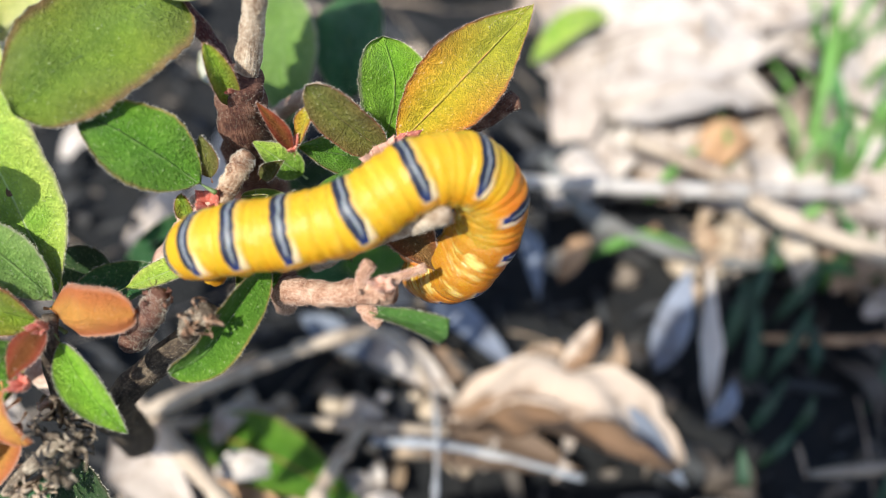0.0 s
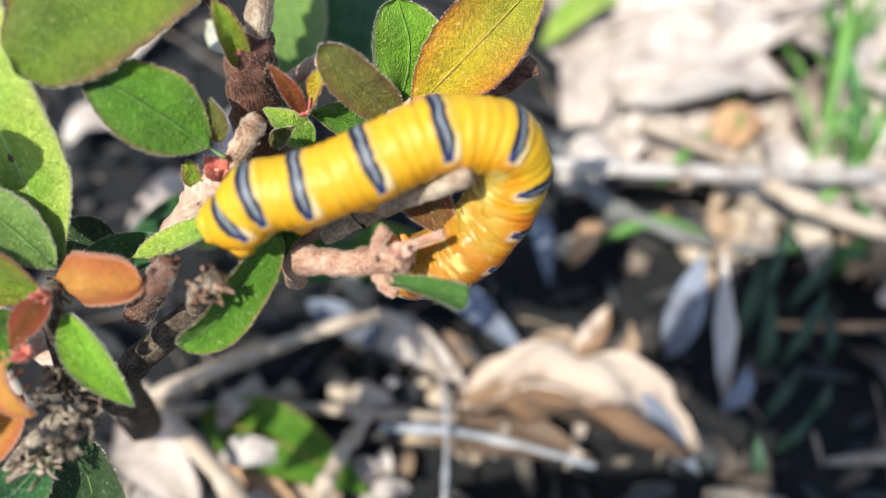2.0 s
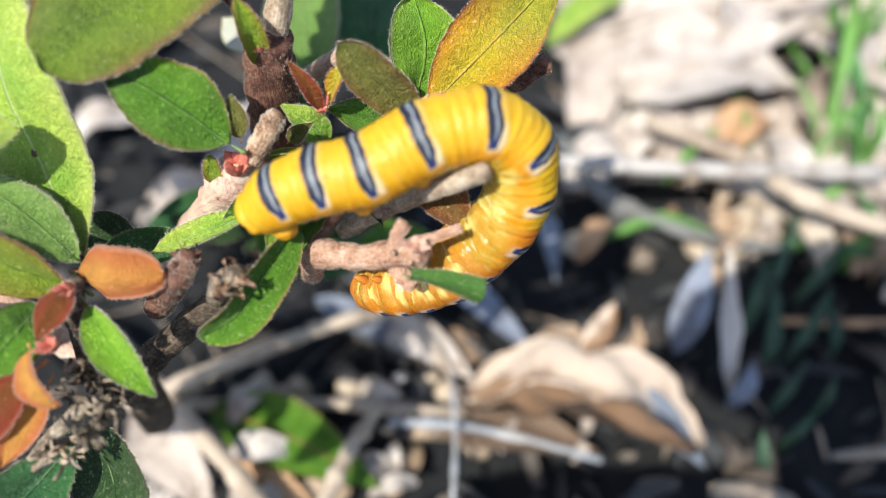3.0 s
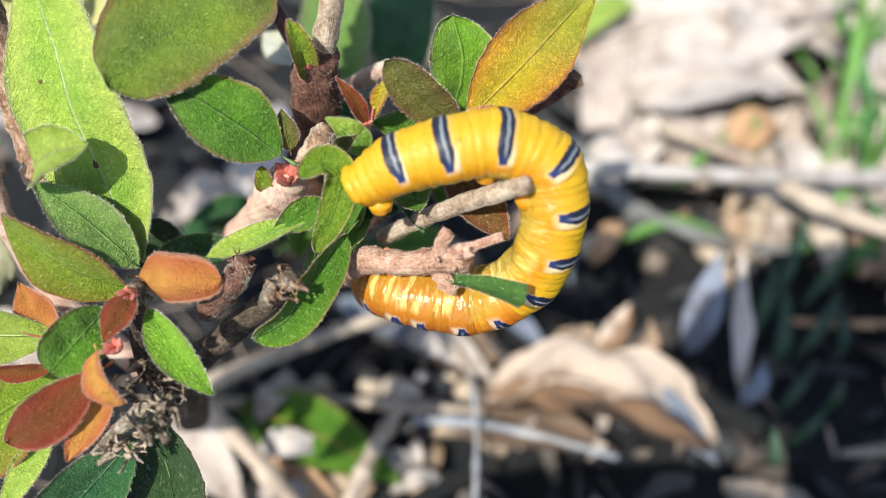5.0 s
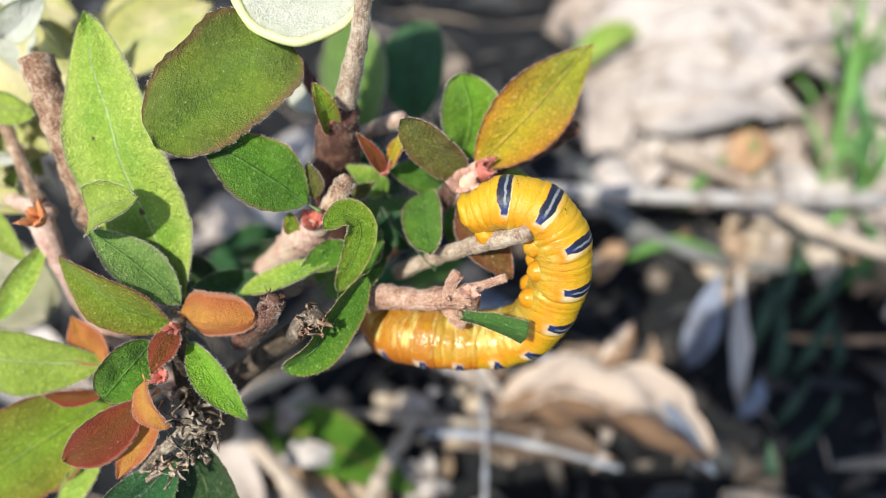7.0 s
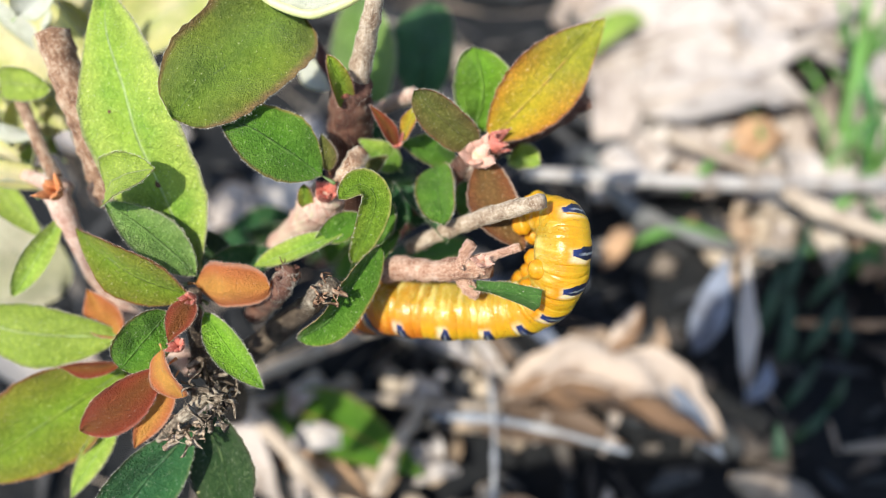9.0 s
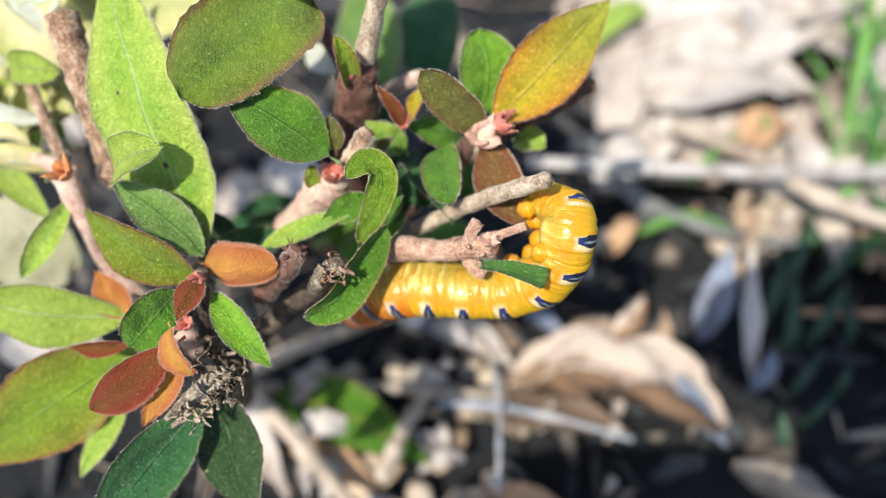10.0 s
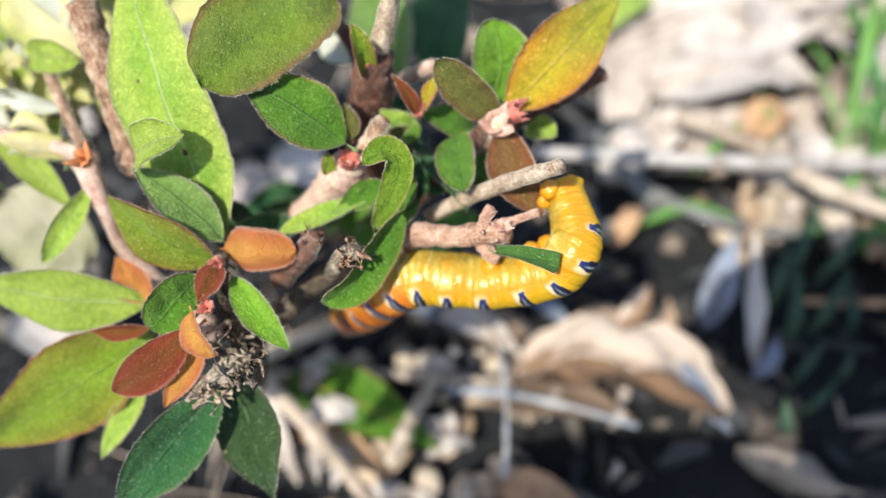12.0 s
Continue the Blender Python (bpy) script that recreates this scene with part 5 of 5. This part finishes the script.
# ---- litter on the ground ----
CRUMB = random_material("leaf_crumb_brown", (0.0, (0.026, 0.029, 0.034)), (0.45, (0.060, 0.055, 0.051)), (0.82, (0.030, 0.033, 0.036)), (1.0, (0.34, 0.26, 0.19)))


def two_tone_material():
    """A dead leaf bleached on one half and brown on the other."""
    m = Nodes("dead_leaf_two_tone")
    place = m.n("TexCoord").outputs["Object"]
    v = m.n("SeparateXYZ", None, Vector=m.n("UVMap").outputs[0]).outputs[1]
    u = m.n("SeparateXYZ", None, Vector=m.n("UVMap").outputs[0]).outputs[0]
    blot = m.noise(150.0, 5.0, 0.6, place)
    fine = m.noise(900.0, 4.0, 0.6, place)
    half = m.math("ADD", m.math("MULTIPLY_ADD", blot, 0.5, v), m.math("MULTIPLY", u, -0.45))
    col = m.mix(m.span(half, 0.35, 0.62), (0.46, 0.36, 0.28), (0.20, 0.11, 0.055))
    col = m.mix(m.math("MULTIPLY", m.span(blot, 0.5, 0.7), 0.5), col, (0.16, 0.10, 0.06))
    return m.surface(col, 0.75, m.math("ADD", blot, m.math("MULTIPLY", fine, 0.4)), 0.6, 0.0008)


TWO_TONE = two_tone_material()
# darker copy of the brown dead leaf, shade put into its colour
SHADED_LEAF = random_material("dead_leaf_shaded", (0.0, (0.055, 0.042, 0.032)), (1.0, (0.085, 0.066, 0.050)))
BROWN_LEAF = random_material("dead_leaf_brown", (0.0, (0.13, 0.085, 0.055)), (1.0, (0.20, 0.13, 0.085)))


def dead_leaf(points, width, material, label, roll=0, curl=0.4, shape="ovate", seed=0, name="dead_leaf", category="dead leaf", crumpled=0.09):
    """A dry leaf along a line in mm, its sides curling up, crumpled."""
    rng = random.Random(seed)
    rows = spline(points, 6)
    n, nv = len(rows), 10
    verts, uvs = [], []
    for i, r in enumerate(rows):
        u = i / (n - 1)
        way = Vector(rows[min(n - 1, i + 1)] - rows[max(0, i - 1)]).normalized()
        up = (Vector((0, 0, 1)) - way * way.z).normalized()
        up = Matrix.Rotation(radians(roll), 3, way) @ up
        side = way.cross(up)
        half = max(0.3, outline(shape, u) * width / 2)
        for j in range(nv + 1):
            v = 2 * j / nv - 1
            crumple = noise.fractal(Vector((u * 5, v * 2.2, seed * 3.1)), 1.0, 2.0, 3) * crumpled * width
            ang = v * curl
            q = Vector(r) + side * (math.sin(ang) / max(curl, 0.05) * half) + up * ((1 - math.cos(ang)) / max(curl, 0.05) * half + crumple)
            verts.append(q)
            uvs.append((u, j / nv))
    m = nv + 1
    k = len(verts)
    verts = [q * MM for q in verts] + [(q - Vector((0, 0, 0.25))) * MM for q in verts]
    faces = []
    for i in range(n - 1):
        for j in range(nv):
            a, b, c, d = i * m + j, i * m + j + 1, (i + 1) * m + j + 1, (i + 1) * m + j
            faces += [(a, d, c, b), (k + a, k + b, k + c, k + d)]
    border = [i * m for i in range(n)] + [(n - 1) * m + j for j in range(1, m)] + [i * m + nv for i in range(n - 2, -1, -1)] + [j for j in range(nv - 1, 0, -1)]
    for a, b in zip(border, border[1:] + border[:1]):
        faces.append((a, b, k + b, k + a))
    ob = tagged(new(name, mesh_of(name, verts, faces, material, uvs + uvs)), label, category)
    middle = [(*(verts[i * m + nv // 2] / MM + Vector((0, 0, 0.1))), width * (0.035 - 0.025 * i / n)) for i in range(0, n, 2)]
    part("midrib", tube("midrib", middle, material, 6, 1, 0.05, seed), ob)
    return ob


def stick(points, material, label, seed=0):
    ob = tagged(new("dry_twig", tube("dry_twig", points, material, 9, 6, 0.10, seed)), label, "twig")
    rows = spline(points, 6)
    for at in (0.28, 0.66):
        k = int(at * len(rows))
        a, b, c = rows[k - 1], rows[k], rows[k + 1]
        part("knot", tube("knot", [(*a[:3], b[3] * 0.9), (*b[:3], b[3] * 1.35), (*c[:3], b[3] * 0.9)], material, 9, 2, 0.1, seed), ob)
    return ob


def pebble(x, y, z, r, seed, material=None, label="small rounded tan pebble on the soil"):
    bm = bmesh.new()
    bmesh.ops.create_icosphere(bm, subdivisions=3, radius=1.0)
    rng = random.Random(seed)
    s = (rng.uniform(0.9, 1.5), rng.uniform(0.8, 1.1), rng.uniform(0.6, 0.8))
    for v in bm.verts:
        k = 1 + 0.18 * noise.noise(v.co * 1.3 + Vector((seed, 0, 0)))
        v.co = Vector((v.co.x * s[0], v.co.y * s[1], v.co.z * s[2])) * r * k * MM
    for f in bm.faces:
        f.smooth = True
    me = bpy.data.meshes.new("pebble")
    bm.to_mesh(me)
    bm.free()
    me.materials.append(material or PEBBLE)
    ob = tagged(new("pebble", me), label, "pebble", "pebbles in the litter")
    ob.matrix_basis = pose(x * MM, y * MM, z * MM, 0, 0, rng.uniform(0, 360))
    return ob


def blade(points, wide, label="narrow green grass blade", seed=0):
    # blades rooted at y 82 or nearer take the colour with shade in it
    return dead_leaf(points, wide * 0.65, GRASS if points[0][1] > 82 else SHADED_GRASS, label, curl=0.5, shape="long", seed=seed, name="grass_blade", category="grass")


# the large curled leaf and its neighbours
dead_leaf([(13, 51, 8), (29, 53, 14), (46, 51, 17), (63, 44, 7)], 23, TWO_TONE, "large crumpled tan and brown dead leaf lying on the litter", roll=-28, curl=0.45, shape="blunt", seed=3, crumpled=0.2)
dead_leaf([(38, 61, 12), (42, 65, 15), (45, 71, 17)], 6, TWO_TONE, "torn upright lobe of a tan dead leaf", roll=-10, curl=0.6, shape="long", seed=31, crumpled=0.2)
dead_leaf([(46, 60, 10), (50, 64, 12), (51, 70, 11)], 4.5, DEAD_LEAF, "small tan curled dead leaf", roll=20, curl=0.8, seed=4)
dead_leaf([(60, 64, 6), (63, 73, 14), (66, 84, 19)], 8.5, SHADED_GREY_LEAF, "grey dead leaf standing on edge, blue of shade in its colour", roll=-20, curl=0.6, seed=5, crumpled=0.16)
dead_leaf([(72, 56, 4), (70, 67, 13), (70, 84, 20)], 5.5, BLEACHED, "narrow pale dead leaf standing beside a grey one", roll=15, curl=0.5, shape="long", seed=35, crumpled=0.14)
dead_leaf([(71, 53, 4), (74, 57, 9), (76, 62, 9)], 5.0, SHADED_GREY_LEAF, "small grey dead leaf on soil", roll=25, curl=0.5, seed=6)
dead_leaf([(48, 55, 12), (55, 48, 10), (64, 40, 5)], 7, SHADED_GREY_LEAF, "grey strip of a dead leaf", roll=20, curl=0.3, seed=7)
dead_leaf([(6, 82, 7), (17, 73, 9), (30, 61, 7)], 8, SHADED_GREY_LEAF, "narrow grey dead leaf strip", roll=-10, curl=0.4, seed=8)
dead_leaf([(-20, 72, 10), (-8, 66, 12), (2, 62, 8)], 7, SHADED_GREY_LEAF, "narrow grey dead leaf strip", roll=15, curl=0.4, seed=9)
# bleached leaves lying in full sun
dead_leaf([(35, 150, 10), (70, 160, 16), (112, 166, 10)], 50, BLEACHED, "sun-bleached whitish dead leaf", roll=10, curl=0.4, seed=10)
dead_leaf([(42, 118, 9), (44, 132, 15), (40, 160, 8)], 14, BLEACHED, "narrow bleached dead leaf", roll=-15, curl=0.6, seed=11)
dead_leaf([(50, 132, 12), (72, 138, 18), (104, 140, 9)], 34, BLEACHED, "sun-bleached whitish dead leaf", roll=-12, curl=0.5, seed=12)
dead_leaf([(60, 185, 6), (100, 190, 14), (150, 190, 6)], 60, BLEACHED, "sun-bleached whitish dead leaf", roll=6, curl=0.4, seed=13)
dead_leaf([(112, 120, 8), (125, 140, 14), (130, 170, 8)], 26, BLEACHED, "bleached dead leaf among grass", roll=0, curl=0.5, seed=14)
dead_leaf([(74, 116, 8), (82, 122, 17), (92, 126, 10)], 12, RUST_LEAF, "rust-orange dead leaf in sun", roll=-10, curl=0.5, seed=15)
dead_leaf([(-66, 92, 6), (-54, 94, 13), (-40, 92, 6)], 16, BLEACHED, "bleached dead leaf scrap", roll=-10, curl=0.6, seed=16)
dead_leaf([(-50, 45, 14), (-42, 37, 20), (-32, 25, 12)], 15, BLEACHED, "crumpled bleached dead leaf", roll=15, curl=0.8, seed=17)
dead_leaf([(-98, 60, 16), (-84, 50, 24), (-70, 44, 14)], 18, BLEACHED, "crumpled bleached dead leaf", roll=-15, curl=0.7, seed=18)
dead_leaf([(-37, 45, 14), (-20, 40, 17), (-2, 32, 12)], 14, LEAF["green"], "fallen green leaf lying on the soil", roll=10, curl=0.3, seed=19)
dead_leaf([(-34, 36, 12), (-24, 32, 15), (-12, 26, 8)], 8, RUST_LEAF, "rust-brown dead leaf under the green one", roll=0, curl=0.5, seed=20)
dead_leaf([(10, 26, 6), (20, 24, 9), (30, 22, 5)], 10, RUST_LEAF, "rust-brown dead leaf scrap", roll=0, curl=0.6, seed=21)
dead_leaf([(30, 97, 12), (32, 88, 15), (34, 79, 9)], 5, SHADED_GREY_LEAF, "narrow whitish dead leaf strip", roll=10, curl=0.4, seed=23)
dead_leaf([(39, 84, 9), (43, 91, 13), (45, 97, 9)], 6, RUST_LEAF, "small orange-tan dead leaf", roll=-10, curl=0.6, seed=24)
dead_leaf([(-6, 66, 9), (4, 62, 14), (16, 55, 9)], 9, BLEACHED, "pale dead leaf under the twig", roll=10, curl=0.5, seed=25)
# twigs
stick([(18, 99, 28, 1.5), (47, 97, 30, 1.6), (73, 99, 27, 1.8), (108, 105, 20, 2.0)], PALE_TWIG, "long pale dry twig lying across the litter", 1)
stick([(56, 119, 18, 1.4), (74, 106, 23, 1.9), (86, 94, 25, 2.0), (112, 84, 24, 2.2)], TWIG, "dry brown twig over the litter", 2)
stick([(-11, 26, 25, 1.4), (-7, 37, 22, 1.4), (-3, 47, 15, 1.2)], TWIG, "short pale dry twig on the soil", 3)
stick([(12, 25, 20, 0.45), (12, 44, 17, 0.5), (10, 62, 8, 0.45)], GREY_TWIG, "thin grey straw lying on litter", 4)
stick([(-1, 44, 15, 0.9), (16, 44, 13, 0.9), (42, 40, 8, 0.8)], GREY_TWIG, "whitish weathered twig on the soil", 5)
stick([(-44, 47, 8, 1.3), (-16, 48, 11, 1.2), (14, 48, 8, 1.1)], TWIG, "dry twig lying on the soil", 6)
stick([(-48, 42, 26, 1.3), (-29, 53, 24, 1.3), (-8, 68, 11, 1.1)], TWIG, "brown dry twig leaning on litter", 7)
stick([(-20, 64, 12, 0.9), (-2, 67, 17, 0.9), (7, 60, 15, 0.9), (13, 52, 7, 0.8)], TWIG, "bent dry grass stalk on litter", 8)
stick([(36, 116, 13, 1.6), (49, 98, 11, 1.8), (70, 95, 7, 1.4)], SHADED_TWIG, "grey weathered twig on the soil", 9)
stick([(40, 108, 12, 1.3), (50, 99, 12, 1.5), (64, 91, 13, 1.6), (81, 90, 10, 1.4), (98, 94, 6, 1.1)], SHADED_TWIG, "curved grey weathered twig on the soil", 12)
stick([(-45, 50, 10, 1.0), (-33, 55, 14, 1.2), (-10, 65, 16, 1.2), (4, 69, 10, 1.0)], TWIG, "thin dry stalk over the soil", 13)
stick([(84, 74, 4, 0.9), (104, 73, 7, 1.0), (130, 76, 5, 0.9)], RUST_LEAF, "thin rust-brown stalk on the soil", 10)
stick([(-46, 48, 22, 1.3), (-31, 35, 24, 1.6), (-15, 20, 16, 1.5)], TWIG, "pale dry twig beside bleached leaves", 11)
# grass
blade([(104, 118, 4), (107, 140, 22), (114, 175, 34)], 5, seed=31)
blade([(110, 112, 4), (112, 130, 16), (108, 160, 22)], 6, seed=32)
blade([(76, 120, 6), (80, 128, 14), (83, 137, 17)], 6, seed=33)
blade([(62, 108, 8), (67, 112, 18), (72, 116, 20)], 4, seed=34)
blade([(98, 112, 4), (104, 122, 14), (112, 130, 18)], 4, seed=35)
blade([(78, 70, 3), (84, 84, 14), (92, 102, 16)], 4, seed=36)
blade([(84, 92, 4), (96, 90, 12), (120, 86, 10)], 5, seed=37)
blade([(46, 92, 6), (58, 94, 14), (76, 90, 10)], 5, seed=38)
dead_leaf([(33, 147, 14), (44, 156, 20), (57, 165, 16)], 9, LEAF["fresh"], "broad yellow-green fallen leaf", curl=0.5, shape="long", seed=40)
for i, (x, y, z, r) in enumerate(((-11, 54, 4, 2.6), (-22, 53, 4, 2.4), (3, 48, 8, 2.2), (10, 53, 7, 2.4), (7, 56, 7, 2.0), (17, 42, 6, 2.6), (78, 96, 6, 4.5), (40, 91, 6, 3.6), (70, 92, 6, 4.0), (-4, 26, 6, 3.0), (4, 24, 6, 3.2), (12, 30, 6, 2.6), (-30, 52, 6, 2.8), (84, 105, 10, 4.0), (81, 98, 9, 4.2), (78, 92, 9, 3.6), (88, 101, 8, 3.4))):
    pebble(x, y, z, r, i)


# more bleached and tan leaves in the sunny strip, large ones lowest, and scraps behind the shrub
def strew(number, x0, x1, y0, y1, low, high, size, material, label, seed):
    rng = random.Random(seed)
    for i in range(number):
        x, y, z = rng.uniform(x0, x1), rng.uniform(y0, y1), rng.uniform(low, high)
        a, l = rng.uniform(0, 6.28), size * rng.uniform(0.6, 1.2)
        dx, dy = math.cos(a) * l / 2, math.sin(a) * l / 2
        dead_leaf([(x - dx, y - dy, max(2.0, z - 3 + rng.uniform(-3, 3))), (x, y, z + 3), (x + dx, y + dy, max(2.0, z - 3 + rng.uniform(-3, 3)))], l * rng.uniform(0.35, 0.6), material, label, roll=rng.uniform(-30, 30), curl=rng.uniform(0.3, 0.8), shape=rng.choice(("ovate", "long", "blunt")), seed=seed * 50 + i)


strew(24, 46, 160, 132, 225, 2, 5, 52, BLEACHED, "broad bleached dead leaf flat on the ground", 60)
strew(24, 42, 140, 124, 200, 6, 14, 30, BLEACHED, "bleached pale dead leaf in the sun", 61)
strew(8, 95, 150, 104, 150, 5, 12, 26, BLEACHED, "bleached pale dead leaf among grass", 62)
strew(12, 62, 140, 84, 116, 4, 10, 20, DEAD_LEAF, "tan dead leaf scrap beside twigs", 63)
strew(8, -20, 40, 60, 100, 3, 8, 16, DEAD_LEAF, "tan dead leaf scrap on soil", 64)
strew(6, -120, -40, 90, 160, 4, 10, 26, BLEACHED, "pale dead leaf behind the shrub", 66)
strew(14, 66, 140, 84, 104, 5, 12, 15, DEAD_LEAF, "tan dead leaf scrap in the sun", 68)
strew(8, 70, 135, 80, 108, 6, 12, 13, BLEACHED, "pale dead leaf scrap in the sun", 69)
strew(12, 62, 135, 95, 118, 6, 14, 17, BLEACHED, "pale dead leaf scrap in the sun", 71)
strew(12, -48, -22, 26, 50, 11, 17, 12, BLEACHED, "bright crumpled dead leaf scrap by the stem", 78)
strew(12, -48, 2, 14, 52, 4, 10, 11, BLEACHED, "pale crumpled dead leaf scrap on soil", 72)
strew(14, 40, 115, 112, 136, 6, 12, 22, BLEACHED, "bleached pale dead leaf in the sun", 73)
strew(8, -50, 30, 10, 45, 2, 7, 14, DEAD_LEAF, "small tan dead leaf on soil", 67)
dead_leaf([(8, 45, 6), (24, 45, 11), (42, 41, 7)], 12, BROWN_LEAF, "brown dead leaf under the large one", roll=-10, curl=0.5, seed=22)
for i, (x, y, dx, dy, h) in enumerate(((100, 100, 8, 16, 20), (108, 104, -6, 14, 24), (92, 98, 12, 8, 16), (116, 112, 10, 20, 30), (84, 112, -4, 12, 18), (122, 122, 4, 26, 34), (96, 86, 14, 8, 14), (74, 66, 6, 18, 16), (80, 60, 2, 20, 14), (104, 88, 10, 10, 14), (112, 92, -8, 12, 16), (120, 90, 6, 14, 18), (90, 78, 10, 12, 14), (126, 98, -4, 16, 22), (98, 94, -8, 10, 16), (86, 64, 8, 14, 14))):
    blade([(x, y, 2), (x + dx * 0.5, y + dy * 0.5, h * 0.8), (x + dx, y + dy, h)], 4.5, seed=70 + i)


rng_grass = random.Random(77)
for i in range(34):
    y = rng_grass.uniform(108, 176)
    x = 0.32 * y + 70 + rng_grass.gauss(0, 5)
    dx, dy, h = rng_grass.uniform(-9, 9), rng_grass.uniform(4, 18), rng_grass.uniform(10, 26)
    blade([(x, y, 2), (x + dx * 0.4, y + dy * 0.4, h * 0.8), (x + dx, y + dy, h)], rng_grass.uniform(2.0, 4.0), seed=130 + i)
# grass low beside the grey leaves, shade put into its dark green
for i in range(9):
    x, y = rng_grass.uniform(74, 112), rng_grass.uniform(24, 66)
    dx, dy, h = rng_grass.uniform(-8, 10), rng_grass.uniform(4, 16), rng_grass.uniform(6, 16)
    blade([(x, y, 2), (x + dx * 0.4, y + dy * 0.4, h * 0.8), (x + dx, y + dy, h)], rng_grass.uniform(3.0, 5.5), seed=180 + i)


def scatter(name, number, longest, widest, lift, material, label, seed):
    """Scraps of leaf, straw and grit over the soil, too many to count."""
    rng = random.Random(seed)
    verts, faces = [], []
    for _ in range(number):
        x, y = rng.uniform(-190, 240), rng.uniform(-60, 300)
        z = ground_height(x * MM, y * MM) / MM + rng.uniform(0.2, lift)
        a, tilt = rng.uniform(0, 6.28), rng.uniform(-0.6, 0.6)
        l, w = longest * rng.uniform(0.15, 1.0), widest * rng.uniform(0.2, 1.0)
        d = Vector((math.cos(a), math.sin(a), tilt * 0.5)).normalized()
        s = d.orthogonal().normalized()
        s = (s + d.cross(s) * rng.uniform(-1, 1)).normalized()
        up = d.cross(s)
        c = Vector((x, y, z))
        k = len(verts)
        for e, f in ((-1, 0.5), (-0.3, 1.0), (0.4, 0.9), (1, 0.3)):
            mid = c + d * l * e + up * (0.4 * l * e * e * 0.3)
            f *= rng.uniform(0.6, 1.2)
            verts += [(mid + s * w * f) * MM, (mid - up * 0.25 * w) * MM, (mid - s * w * f) * MM, (mid + up * 0.2 * w) * MM]
        for i in range(3):
            for j in range(4):
                n = (j + 1) % 4
                faces.append((k + i * 4 + j, k + i * 4 + n, k + i * 4 + 4 + n, k + i * 4 + 4 + j))
        faces += [(k, k + 1, k + 2, k + 3), (k + 15, k + 14, k + 13, k + 12)]
    tagged(new(name, mesh_of(name, verts, faces, material)), label, "litter", kind="stuff")


strew(16, 40, 115, 20, 75, 3, 8, 13, SHADED_LEAF, "dead leaf scrap with shade put into its dark brown", 74)
strew(10, -40, 40, 18, 60, 5, 11, 7, BLEACHED, "small pale crumpled scrap in the sun", 75)
strew(12, 60, 130, 78, 112, 8, 14, 9, DEAD_LEAF, "small tan scrap of a dead leaf", 76)

scatter("leaf_crumbs", 1500, 6.5, 2.2, 3.0, CRUMB, "brown and tan crumbs of dry leaf and straw on the soil", 5)
scatter("leaf_scraps", 420, 16.0, 5.0, 9.0, CRUMB, "dark brown scraps of dead leaves over the soil", 6)
scatter("straw_bits", 160, 26.0, 0.9, 14.0, TWIG, "short pale bits of dry straw over the litter", 7)


# unseen leaves and stalk, added above the view to shade part of the litter
overhead = tagged(new("unseen_shade_plant"), "unseen broad leaves added overhead to shade the litter", "plant")


def shade_leaf(points, width, seed):
    ob = dead_leaf(points, width, LEAF["green"], "unseen leaf added overhead for its shade", curl=0.2, shape="blunt", seed=seed, name="leaf", category="")
    ob.parent = overhead


shade_leaf([(-12, -14, 192), (48, -11, 196), (118, -5, 192)], 50, 51)
shade_leaf([(0, -60, 200), (50, -55, 204), (120, -50, 200)], 70, 52)
shade_leaf([(90, 0, 206), (150, -20, 208), (210, -40, 204)], 90, 53)
shade_leaf([(-75, -62, 200), (-30, -62, 203), (14, -60, 200)], 34, 54)
shade_leaf([(-150, -92, 196), (-118, -84, 199), (-86, -80, 196)], 46, 55)
part("stalk", tube("stalk", [(200, -60, 0, 4), (190, -50, 120, 3.5), (160, -45, 200, 3), (60, -30, 198, 1.5)], BARK["bark"], 10, 6, 0.05, 5), overhead)


def pressed(degrees):
    """The hooked leaf turned down about its base by the body that lies on it."""
    base = Vector((-9.5, 43.6, 87.8)) * MM
    return Matrix.Translation(base) @ pose(0, 0, 0, -degrees) @ Matrix.Translation(-base)


def motions():
    walk(hooked, [(t, pressed(a)) for t, a in ((0.0, 58), (2.0, 58), (3.2, 52), (4.0, 24), (4.8, 4), (5.4, 0), (12.0, 0))])
    for ring, b in RINGS:
        walk(ring, [(k * 0.25, body_pose(b, k * 0.25)) for k in range(49)])


motions()
